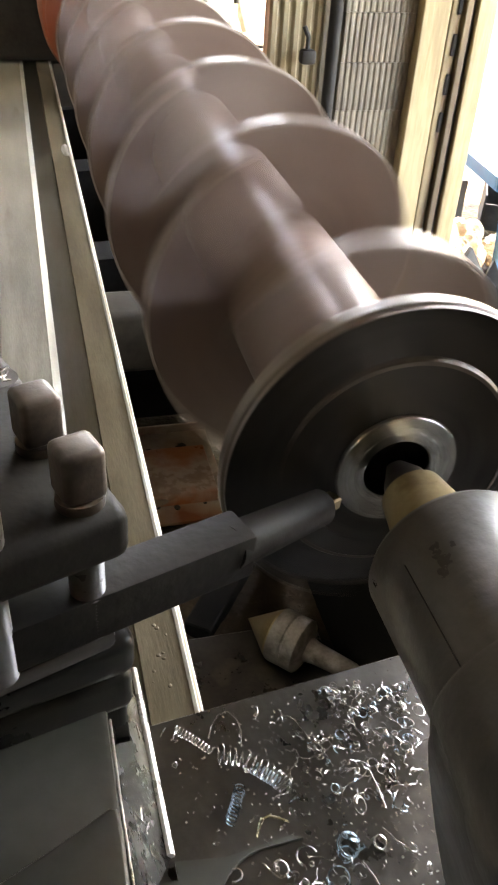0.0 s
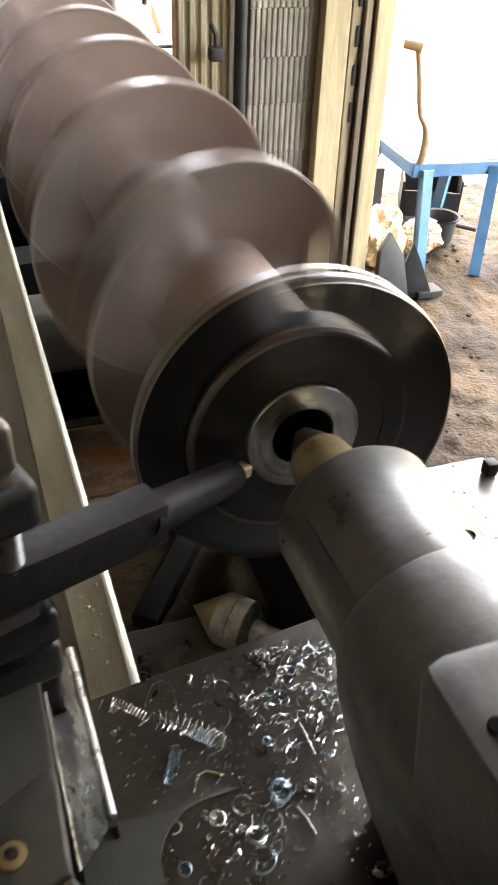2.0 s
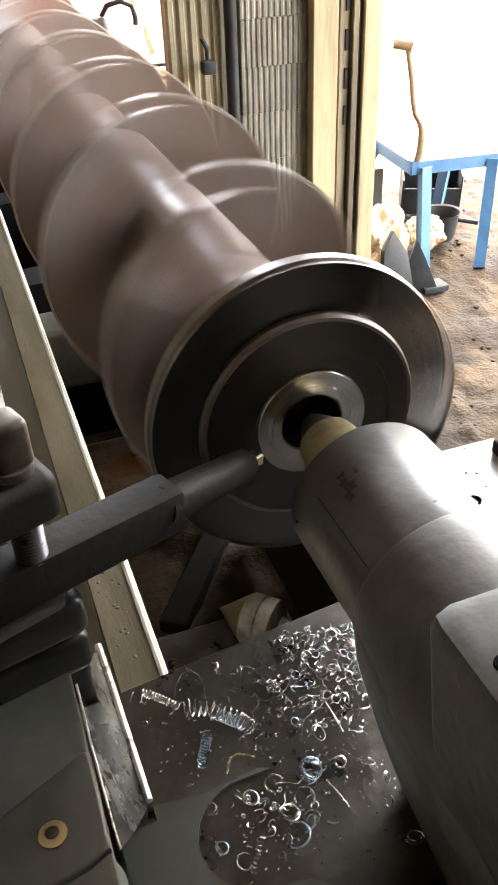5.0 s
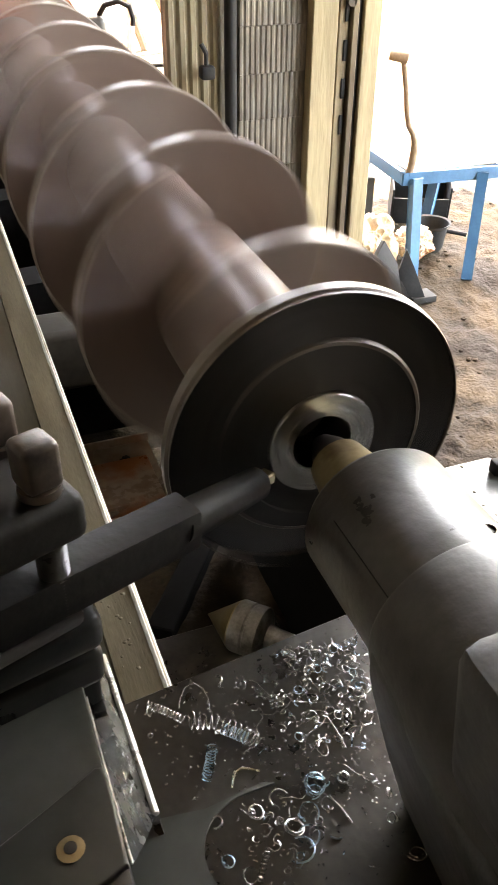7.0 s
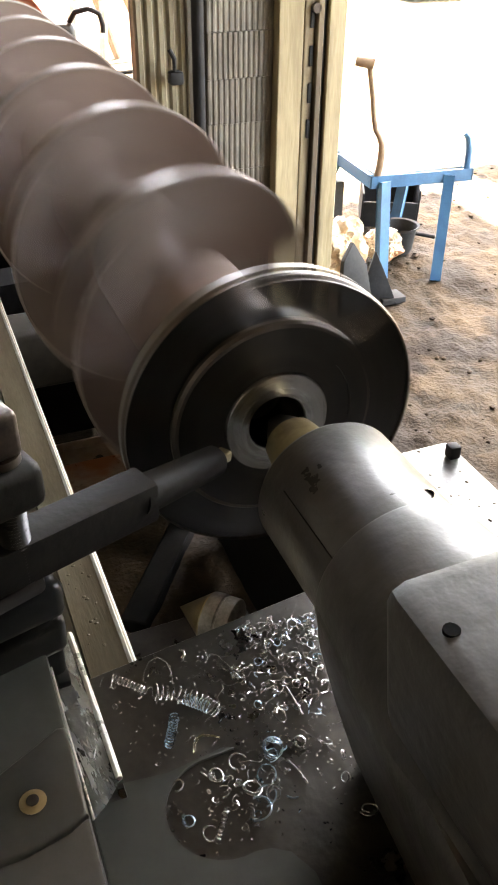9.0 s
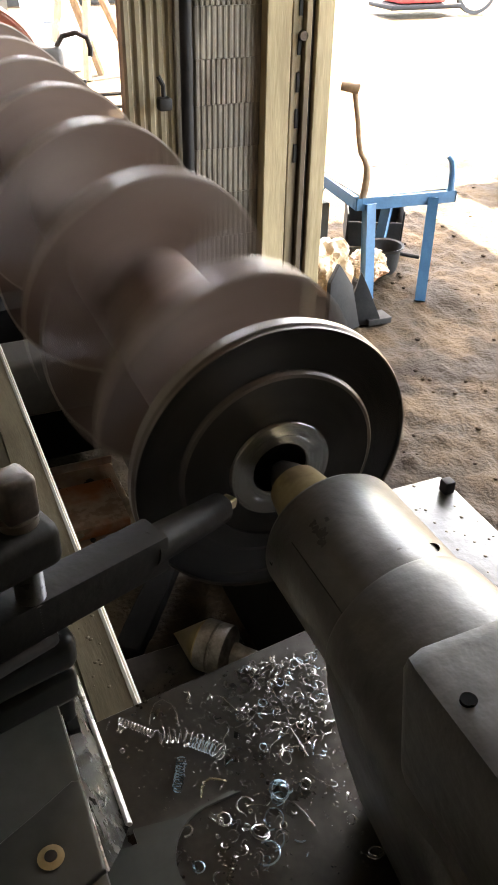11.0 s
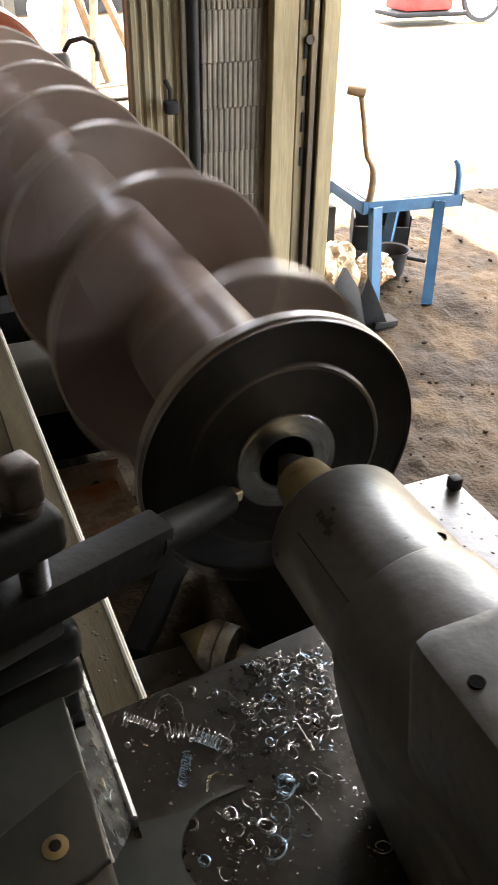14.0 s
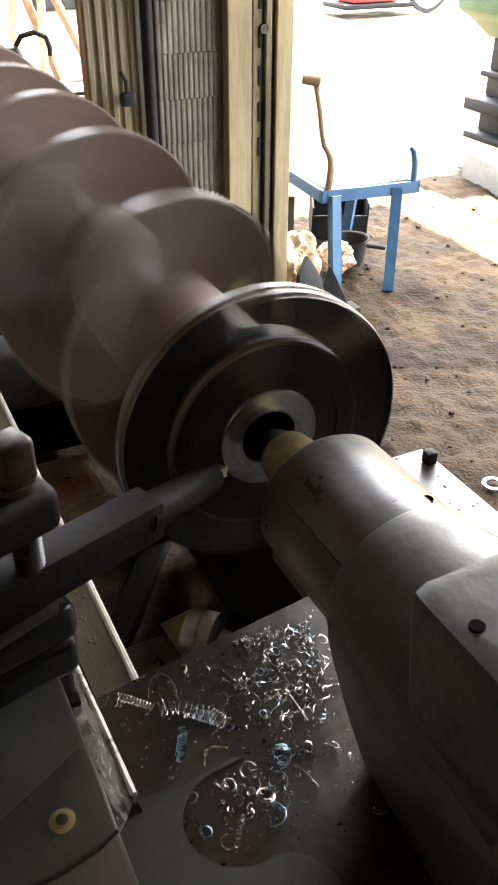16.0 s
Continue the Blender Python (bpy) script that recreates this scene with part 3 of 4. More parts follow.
# ---------------------------------------------------------------- carriage, tool post and boring bar
def carriage():
    c = thing("carriage", (0.05, 0.5, RAIL), "dark oily lathe carriage with a painted cover", "carriage")
    bm = B()
    box(bm, (-0.45, 0.455, RAIL + 0.008), (0.160, 0.80, 0.855), 0.012, 3)
    part("saddle", bm, SLIDE, c)
    m = Matrix.Translation((0.192, 0.60, 0)) @ Matrix.Rotation(radians(10), 4, "Z")
    bm = B()
    box(bm, (-0.60, 0.015, 0.856), (-0.004, 0.20, 0.930), 0.010, 3, m)
    part("cross_slide", bm, SLIDE, c)
    m = Matrix.Translation((0.194, 0.585, 0)) @ Matrix.Rotation(radians(14), 4, "Z")
    bm = B()
    box(bm, (-0.60, 0.006, 0.932), (-0.002, 0.20, 0.984), 0.012, 3, m)
    part("swivel", bm, SLIDE, c)
    bm = B()
    box(bm, (-0.60, 0.0, 0.986), (0.0, 0.20, 1.034), 0.014, 3, m)
    part("compound_slide", bm, SLIDE, c)
    bm = B()
    prism(bm, [(-0.30, 0.788), (0.170, 0.788), (0.170, 0.81), (0.140, 0.918), (-0.30, 0.935)], -0.05, 0.455, None, 0.012)
    part("apron", bm, COVER, c, "grey-green painted apron")
    bm = B()
    pts = [(-0.30, 0.36), (-0.10, 0.39), (0.0, 0.417), (0.061, 0.440), (0.100, 0.458), (0.130, 0.473), (0.154, 0.486), (0.1615, 0.484), (0.1635, 0.470), (0.163, 0.420), (0.162, 0.389), (0.1435, 0.3796), (0.1066, 0.3719), (0.063, 0.3714), (0.0, 0.375), (-0.08, 0.385), (-0.30, 0.30)]
    lo, hi = [[bm.verts.new((x, y, z)) for x, y in pts] for z in (0.86, 0.951)]
    bm.faces.new(hi)
    for k in range(len(pts)):
        q = (k + 1) % len(pts)
        bm.faces.new((lo[k], lo[q], hi[q], hi[k]))
    bmesh.ops.recalc_face_normals(bm, faces=bm.faces)
    bmesh.ops.bevel(bm, geom=[e for e in bm.edges if all(v.co.z > 0.95 for v in e.verts)], offset=0.004, segments=3, profile=0.5, affect="EDGES")
    shelf = B()
    box(shelf, (-0.30, 0.30, 0.865), (0.163, 0.592, 0.9455), 0.006, 2)
    part("cover_base", shelf, COVER, c, "grey-green painted face under the cover")
    cov = part("cover", bm, COVER, c, "grey-green curved cover with a rivet and card label")
    bm = B()
    turned(bm, [(0.0, 0.0), (0.0, 0.011), (-0.002, 0.012), (-0.004, 0.005), (-0.003, 0.0)], Matrix.Translation((0.12, 0.416, 0.951)) @ Matrix.Rotation(radians(-90), 4, "X"), 20)
    washer = part("rivet", bm, BRASS, cov, "rusty rivet washer")
    bm = B()
    turned(bm, [(-0.001, 0.006), (-0.0045, 0.0055), (-0.0055, 0.003), (-0.0055, 0.0)], Matrix.Translation((0.12, 0.416, 0.951)) @ Matrix.Rotation(radians(-90), 4, "X"), 20)
    part("rivet_head", bm, IRON, washer, "dark rivet head")
    bm = B()
    box(bm, (-0.03, 0.362, 0.9512), (0.052, 0.470, 0.9525))
    part("card_label", bm, PAPER, cov, "cream card label with a barcode")
    bm = B()
    for k in range(12):
        x = 0.012 + 0.0028 * k
        box(bm, (x, 0.388, 0.9526), (x + (0.0016 if k % 3 else 0.0009), 0.408, 0.953))
    tagged(part("barcode", bm, INK, cov), kind="stuff")


carriage()


def tool_post():
    p = thing("tool_post", (0.06, 0.6, 1.03), "worn steel clamp tool post with square-headed bolts", "tool post")
    m = Matrix.Translation((0.180, 0.566, 0)) @ Matrix.Rotation(radians(20), 4, "Z")
    bm = B()
    box(bm, (-0.40, 0.01, 1.036), (0.0, 0.26, 1.058), 0.008, 2, m)
    part("base", bm, IRON, p)
    bm = B()
    box(bm, (-0.40, -0.004, 1.147), (0.010, 0.30, 1.195), 0.012, 3, m)
    part("clamp_plate", bm, TOOLPOST, p, "thick scuffed clamp plate")
    # Dark disc laid on the plate in place of a hole's shade.
    bm = B()
    turned(bm, [(0, 0.0), (0, 0.017), (-0.0012, 0.0165), (-0.0012, 0.0)], Matrix.Translation((0.098, 0.762, 1.1953)) @ Matrix.Rotation(radians(90), 4, "X"), 24)
    part("bolt_hole", bm, IRON, p, "empty bolt hole drawn as a flat dark disc")
    bm = B()
    rng = random.Random(4)
    for k in range(9):
        q = [Vector((0.094 + 0.03 * (rng.random() - 0.5), 0.757 + 0.03 * (rng.random() - 0.5), 1.198 + 0.006 * rng.random())) for w in range(3)]
        tube(bm, q, 0.0007, 4)
    tagged(part("loose_swarf", bm, CHIP, p, "bright swarf in the bolt hole"), kind="stuff")
    for x, y in ((-0.018, 0.100), (-0.019, 0.022), (-0.098, 0.015), (-0.100, 0.105)):
        bm = B()
        box(bm, (x - 0.0165, y - 0.0165, 1.204), (x + 0.0165, y + 0.0165, 1.248), 0.006, 3, m)
        bolt = part("square_bolt", bm, BOLT, p, "worn square-headed clamping bolt")
        bm = B()
        turned(bm, [(0, 0.0), (0, 0.0185), (0.008, 0.0185), (0.009, 0.0)], m @ Matrix.Translation((x, y, 1.196)) @ Matrix.Rotation(radians(90), 4, "X"), 24)
        part("washer", bm, BOLT, bolt)
        bm = B()
        prof = [(0, 0.0)]
        for k in range(26):
            prof += [(0.0036 * k, 0.0125), (0.0036 * k + 0.0018, 0.0145)]
        prof += [(0.095, 0.0)]
        turned(bm, prof, m @ Matrix.Translation((x, y, 1.058)) @ Matrix.Rotation(radians(90), 4, "X"), 16)
        part("stud", bm, BARREL, p, "grey threaded stud")
    return p


tool_post()


def boring_bar():
    b = thing("boring_bar", (0.2, 0.6, 1.06), "dark steel boring bar with a small cutting tip", "boring bar")
    a, s, e = Vector((-0.20, 0.455, 1.097)), Vector((0.297, 0.642, 1.076)), Vector((0.402, 0.712, 1.045))
    d = (s - a).normalized()
    bm = B()
    m = Matrix.Translation(a) @ d.to_track_quat("Y", "Z").to_matrix().to_4x4()
    box(bm, (-0.022, 0, -0.024), (0.022, (s - a).length, 0.024), 0.0045, 2, m)
    part("shank", bm, TOOLPOST, b)
    d = (e - s).normalized()
    m = Matrix.Translation(s) @ d.to_track_quat("Y", "Z").to_matrix().to_4x4()
    bm = B()
    turned(bm, [(-0.02, 0.0), (-0.02, 0.021), (0.0, 0.0215), ((e - s).length - 0.01, 0.019), ((e - s).length, 0.012), ((e - s).length, 0.0)], m, 32)
    part("neck", bm, TOOLPOST, b)
    bm = B()
    box(bm, (-0.008, (e - s).length - 0.012, -0.004), (0.010, (e - s).length + 0.014, 0.010), 0.002, 1, m)
    part("cutting_tip", bm, BRASS, b, "small worn cutting tip")


boring_bar()


def guard_strip():
    g = thing("guard_strip", (0.18, 0.58, 0.79), "bright sloping metal guard strip holding swarf", "guard")
    # upper edge against the cover, lower edge on the chip plate
    up = [Vector(p) for p in ((0.1660, 0.632, 0.893), (0.1665, 0.530, 0.885), (0.1690, 0.428, 0.876))]
    low = [Vector(p) for p in ((0.2030, 0.742, 0.794), (0.2065, 0.630, 0.793), (0.2095, 0.516, 0.792))]
    bm = B()
    rows = []
    for u, w in zip(up, low):
        rows.append([bm.verts.new(u.lerp(w, f) + Vector((0, 0, -0.006 * math.sin(math.pi * f)))) for f in (0, 0.2, 0.4, 0.6, 0.8, 1)])
    for p, q in zip(rows, rows[1:]):
        for k in range(5):
            bm.faces.new((p[k], q[k], q[k + 1], p[k + 1]))
    bmesh.ops.solidify(bm, geom=list(bm.faces), thickness=0.0016)
    part("sheet", bm, STRIP, g)
    # Beads along both edges carry a painted white glint.
    for edge, r in ((low, 0.0046), (up, 0.0013)):
        bm = B()
        tube(bm, [p + Vector((0, 0, r * 0.8)) for p in edge], r, 8)
        part("bright_edge", bm, POLISHED, g, "polished edge, its white glint painted on")
    rng = random.Random(3)
    bm = B()
    for k in range(7):
        f, h = 0.3 + 0.4 * rng.random(), 0.08 + 0.12 * k
        base = up[0].lerp(up[2], h).lerp(low[0].lerp(low[2], h), f)
        q = [base + Vector((0.010 * (rng.random() - 0.5), 0.022 * (rng.random() - 0.5), 0.004 + 0.004 * rng.random())) for w in range(4)]
        tube(bm, q, 0.0008, 5)
    tagged(part("trapped_swarf", bm, CHIP, g, "bright swarf caught on the strip"), kind="stuff")
    bm = B()
    box(bm, (0.170, 0.60, 0.866), (0.184, 0.618, 0.876), 0.002, 2, None)
    part("retaining_nut", bm, BLACK, g, "small black nut")


guard_strip()


def chip_plate():
    p = thing("chip_plate", (0.38, 0.3, 0.75), "oily dark steel plate littered with swarf", "plate")
    bm = B()
    lo, hi = [[bm.verts.new((x, y, RAIL + z)) for x, y in ((0.19, -0.3), (0.545, -0.3), (0.545, 0.712), (0.19, 0.668))] for z in (0.002, 0.012)]
    bm.faces.new(hi)
    bm.faces.new(lo[::-1])
    for k in range(4):
        bm.faces.new((lo[k], lo[(k + 1) % 4], hi[(k + 1) % 4], hi[k]))
    bmesh.ops.bevel(bm, geom=list(bm.edges), offset=0.0015, segments=1, affect="EDGES")
    part("sheet", bm, PLATE, p)

    bm = B()
    pts = [(0.213, 0.512), (0.262, 0.506), (0.330, 0.514), (0.342, 0.509)]
    pts += [(0.308 + 0.064 * math.cos(radians(100 + 12 * k)), 0.447 + 0.061 * math.sin(radians(100 + 12 * k))) for k in range(16)]
    pts += [(0.335, 0.384), (0.352, 0.373), (0.366, 0.345), (0.372, -0.28), (0.172, -0.28), (0.172, 0.494), (0.213, 0.494)]
    a = [bm.verts.new((x, y, RAIL + 0.0165)) for x, y in pts]
    b = [bm.verts.new((x, y, RAIL + 0.0125)) for x, y in pts]
    bm.faces.new(a)
    for k in range(len(pts)):
        q = (k + 1) % len(pts)
        bm.faces.new((a[k], b[k], b[q], a[q]))
    bmesh.ops.recalc_face_normals(bm, faces=bm.faces)
    part("cover_sheet", bm, SHEET, p, "grey-green painted sheet with a rounded cutout")


chip_plate()
PZ = RAIL + 0.012


def swarf():
    rng = random.Random(5)

    def curl(bm, at, r, turns, rise, wire, yaw, tilt=0.0, n=10):
        m = Matrix.Translation(at) @ Matrix.Rotation(yaw, 4, "Z") @ Matrix.Rotation(tilt, 4, "X")
        k = max(4, int(turns * n))
        pts = [m @ Vector((r * (1 - 0.25 * q / k) * math.cos(2 * math.pi * turns * q / k), r * (1 - 0.25 * q / k) * math.sin(2 * math.pi * turns * q / k), rise * q / k)) for q in range(k + 1)]
        tube(bm, pts, wire, 5)

    def coil(path, r, turns, wire, mat, label):
        bm = B()
        n = int(turns * 10)
        pts = []
        for q in range(n + 1):
            u = q / n * (len(path) - 1)
            k = min(int(u), len(path) - 2)
            p = Vector(path[k]).lerp(Vector(path[k + 1]), u - k)
            d = (Vector(path[k + 1]) - Vector(path[k])).normalized()
            s = Vector((-d.y, d.x, 0))
            a = 2 * math.pi * turns * q / n
            pts.append(p + r * (math.cos(a) * s + math.sin(a) * Vector((0, 0, 1))) + Vector((0, 0, r)))
        tube(bm, pts, wire, 5)
        solo("swarf_coil", bm, mat, label, "swarf", "swarf coils on the plate", at=(path[0][0], path[0][1], PZ))

    coil([(0.238, 0.657, PZ), (0.255, 0.640, PZ), (0.271, 0.622, PZ)], 0.0046, 11, 0.0007, CHIP, "tight silvery coil of steel swarf on the plate")
    coil([(0.275, 0.613, PZ), (0.304, 0.602, PZ), (0.329, 0.579, PZ), (0.340, 0.560, PZ)], 0.0085, 14, 0.0007, CHIP, "loose silvery coil of steel swarf on the plate")
    coil([(0.310, 0.594, PZ), (0.332, 0.571, PZ)], 0.0065, 8, 0.0006, CHIP_BLUE, "blued coil of steel swarf tangled in a silvery one")
    coil([(0.292, 0.575, PZ), (0.283, 0.556, PZ), (0.273, 0.538, PZ)], 0.0055, 11, 0.0006, CHIP_BLUE, "dull bluish coil of steel swarf on the plate")
    coil([(0.309, 0.442, PZ), (0.297, 0.427, PZ), (0.285, 0.410, PZ)], 0.0035, 9, 0.0006, CHIP, "thin chain-like coil of swarf on the plate")
    # wide loops lying in the cutout, and the blued nest beside the needle
    for x, y, r, turns, wire, yaw, tilt, mt in ((0.311, 0.484, 0.0085, 2.4, 0.0008, 1.0, 0.25, CHIP), (0.3385, 0.489, 0.012, 0.6, 0.0012, 0.3, 0.2, CHIP),
                                               (0.342, 0.453, 0.011, 1.6, 0.0010, 2.0, 0.3, CHIP), (0.340, 0.430, 0.016, 0.7, 0.0011, 3.6, 0.15, CHIP_BLUE),
                                               (0.352, 0.440, 0.013, 0.9, 0.0010, 4.4, 0.3, CHIP_BLUE), (0.362, 0.462, 0.012, 0.8, 0.0008, 5.2, 0.5, CHIP_BLUE),
                                               (0.3825, 0.491, 0.013, 1.8, 0.0007, 0.5, 0.4, CHIP_BLUE), (0.386, 0.497, 0.010, 2.2, 0.0006, 2.5, 0.8, CHIP_BLUE),
                                               (0.378, 0.484, 0.009, 1.4, 0.0007, 4.1, 0.3, CHIP_BLUE), (0.2655, 0.444, 0.007, 1.5, 0.0008, 1.3, 0.2, CHIP_BLUE),
                                               (0.415, 0.488, 0.007, 2.3, 0.0008, 0.2, 0.5, CHIP), (0.442, 0.475, 0.008, 0.8, 0.0010, 2.4, 0.6, CHIP),
                                               (0.407, 0.5275, 0.010, 1.3, 0.0008, 1.1, 0.7, CHIP), (0.448, 0.383, 0.010, 1.2, 0.0009, 3.0, 0.4, CHIP),
                                               (0.452, 0.453, 0.006, 1.6, 0.0007, 0.9, 1.1, CHIP), (0.443, 0.427, 0.006, 1.2, 0.0007, 5.0, 0.9, CHIP),
                                               (0.268, 0.487, 0.007, 0.7, 0.0012, 3.9, 0.3, CHIP), (0.281, 0.421, 0.009, 0.8, 0.0010, 0.6, 0.4, CHIP),
                                               (0.328, 0.663, 0.006, 0.5, 0.0018, 4.7, 0.2, CHIP)):
        bm = B()
        curl(bm, (x, y, PZ + 0.001 + r * math.sin(tilt)), r, turns, 0.003, wire, yaw, tilt, 16)
        solo("swarf_loop", bm, mt, "blued steel swarf loop on the plate" if mt is CHIP_BLUE else "bright steel swarf loop on the plate", "swarf", "swarf loops on the plate", at=(x, y, PZ))
    for j in range(330):
        u, v = rng.random(), rng.random()
        if j < 215:
            # heaped towards the plate's far corner
            u, v = rng.random() ** 0.8, rng.random() ** 1.4
            x = (0.405 + 0.118 * u) * (1 - v) + (0.352 + 0.108 * u) * v
            y = (0.682 - 0.018 * u) * (1 - v) + (0.556 - 0.048 * u) * v
        elif j < 275:
            x, y = rng.gauss(0.335, 0.030), rng.gauss(0.460, 0.026)
        else:
            x, y = 0.225 + 0.30 * u, 0.54 + 0.13 * v
        if not (0.225 < x < 0.535 and 0.38 < y < 0.665 + 0.09 * (x - 0.22)) or (x > 0.46 and y < 0.52):
            continue
        bm = B()
        if j % 3:
            # a short bent sliver
            d, q, w = rng.uniform(0, 6.3), Vector((x, y, PZ + 0.0012)), rng.uniform(0.0004, 0.0011)
            bend, pts = rng.choice((-1, 1)) * rng.uniform(0.2, 1.1), []
            for k in range(rng.randint(3, 7)):
                pts.append(q.copy())
                d += bend
                q += Vector((math.cos(d), math.sin(d), 0.5 * (rng.random() - 0.35))) * rng.uniform(0.0012, 0.0032)
                q.z = max(q.z, PZ + 0.0008)
            tube(bm, pts, [w * (0.5 if k in (0, len(pts) - 1) else 1.0) for k in range(len(pts))], 5)
        else:
            r = rng.uniform(0.0018, 0.0058) if j % 4 else rng.uniform(0.006, 0.009)
            curl(bm, (x, y, PZ + 0.002 + (r if rng.random() < 0.5 else 0)), r, rng.uniform(0.35, 1.6), rng.uniform(0, 0.010), rng.uniform(0.0004, 0.0009), rng.uniform(0, 6.3), rng.uniform(0, 1.5))
        solo("swarf_curl", bm, CHIP_BLUE if rng.random() < 0.15 else CHIP, "small bright curl of steel swarf on the plate", "swarf", "swarf curls on the plate", at=(x, y, PZ))
    bm = B()
    tube(bm, [(0.297, 0.520, PZ + 0.002), (0.3013, 0.5292, PZ + 0.003), (0.306, 0.536, PZ + 0.004), (0.314, 0.538, PZ + 0.004), (0.324, 0.534, PZ + 0.003), (0.3325, 0.529, PZ + 0.002)], [0.001, 0.0017, 0.0019, 0.0018, 0.0014, 0.001], 6)
    solo("swarf_hook", bm, CHIP_GOLD, "hook-shaped straw-tinted chip on the plate", "swarf", at=(0.32, 0.53, PZ))
    for pts in ([(0.392, 0.474, PZ + 0.004), (0.398, 0.457, PZ + 0.003), (0.4015, 0.438, PZ + 0.002)], [(0.433, 0.565, PZ + 0.004), (0.4345, 0.545, PZ + 0.003), (0.435, 0.522, PZ + 0.002)]):
        bm = B()
        tube(bm, pts, [0.0008, 0.0012, 0.0014], 5)
        solo("swarf_needle", bm, CHIP, "straight bright needle of swarf on the plate", "swarf", "swarf needles on the plate", at=pts[1])
    bm = B()
    tube(bm, [(0.272, 0.640, PZ + 0.001), (0.277, 0.651, PZ + 0.004), (0.287, 0.664, PZ + 0.006), (0.299, 0.666, PZ + 0.007), (0.307, 0.655, PZ + 0.006), (0.309, 0.640, PZ + 0.004), (0.305, 0.622, PZ + 0.002)], 0.0006, 5)
    solo("swarf_strand", bm, CHIP, "thin arched strand of swarf over the coil", "swarf", at=(0.29, 0.65, PZ))
    bm = B()
    for j in range(1100):
        x, y = (rng.gauss(0.42, 0.09), rng.gauss(0.56, 0.09)) if j % 3 else (rng.uniform(0.23, 0.55), rng.uniform(0.36, 0.71))
        if not (0.225 < x < 0.535 and 0.36 < y < 0.665 + 0.09 * (x - 0.22)):
            continue
        s = rng.uniform(0.0003, 0.0015)
        box(bm, (-s, -s * 0.5, 0), (s, s * 0.5, s * 0.5), 0, 1, Matrix.Translation((x, y, PZ)) @ Matrix.Rotation(rng.uniform(0, 6), 4, "Z"))
    solo("swarf_crumbs", bm, CHIP, "scattered bright metal crumbs on the plate", "swarf", kind="stuff")

    bm = B()
    for j in range(26):
        x, y = rng.gauss(0.43, 0.045), rng.gauss(0.60, 0.05)
        if not (0.24 < x < 0.52 and 0.40 < y < 0.64):
            continue
        d, pts = rng.uniform(0, 6.3), []
        for q in range(9):
            pts.append((x, y, PZ + 0.001 + 0.006 * rng.random()))
            d += rng.uniform(-0.9, 0.9)
            x, y = x + 0.006 * math.cos(d), y + 0.006 * math.sin(d)
        tube(bm, pts, 0.00045, 4)
    solo("swarf_strands", bm, CHIP, "tangled hair-thin strands of swarf on the plate", "swarf", kind="stuff")


swarf()


def oil_drops():
    rng = random.Random(21)
    bm = B()
    for j in range(46):
        if j < 28:
            x, y, z = rng.uniform(0.80, 0.895), rng.uniform(0.60, 0.925), 0.806
        else:
            x, y, z = rng.uniform(0.222, 0.262), rng.uniform(0.72, 0.90), RAIL
        r = rng.uniform(0.0012, 0.0032)
        bmesh.ops.create_icosphere(bm, subdivisions=2, radius=r, matrix=Matrix.Translation((x, y, z)) @ Matrix.Diagonal((1, rng.uniform(0.8, 1.3), 0.45, 1)))
    solo("oil_drops", bm, OIL, "glossy drops of cutting oil on the bare metal", "oil", kind="stuff")


OIL = material("clear_cutting_oil", (0.10, 0.085, 0.06), (0.16, 0.14, 0.10), 0.05, 0.0, 30, 90, 0.0)
oil_drops()

# ---------------------------------------------------------------- under the bed
WORN_GREY = material("worn_pale_steel", (0.16, 0.15, 0.135), (0.42, 0.40, 0.37), 0.38, 0.4, 26, 130, 0.3, (0.09, 0.075, 0.06), 0.56)


def spare_centre():
    c = thing("spare_centre", (0.62, 1.36, 0.0), "pointed steel lathe centre lying on the dirt floor", "lathe centre")
    d = Vector((0.155, -0.16, 0.0))
    L = d.length
    m = Matrix.Translation((0.548, 1.425, 0.068)) @ d.to_track_quat("Y", "Z").to_matrix().to_4x4()
    bm = B()
    turned(bm, [(0.0, 0.0), (0.074, 0.058), (0.078, 0.061), (0.082, 0.061)], m, 32)
    part("point", bm, BRASS, c, "brassy ground point")
    bm = B()
    turned(bm, [(0.082, 0.0), (0.082, 0.064), (0.088, 0.066), (0.115, 0.066), (0.117, 0.063), (0.121, 0.063), (0.123, 0.066), (0.152, 0.066), (0.158, 0.060), (0.167, 0.03), (0.19, 0.026), (0.30, 0.021), (0.30, 0.0)], m, 32)
    part("body", bm, WORN_GREY, c)


spare_centre()


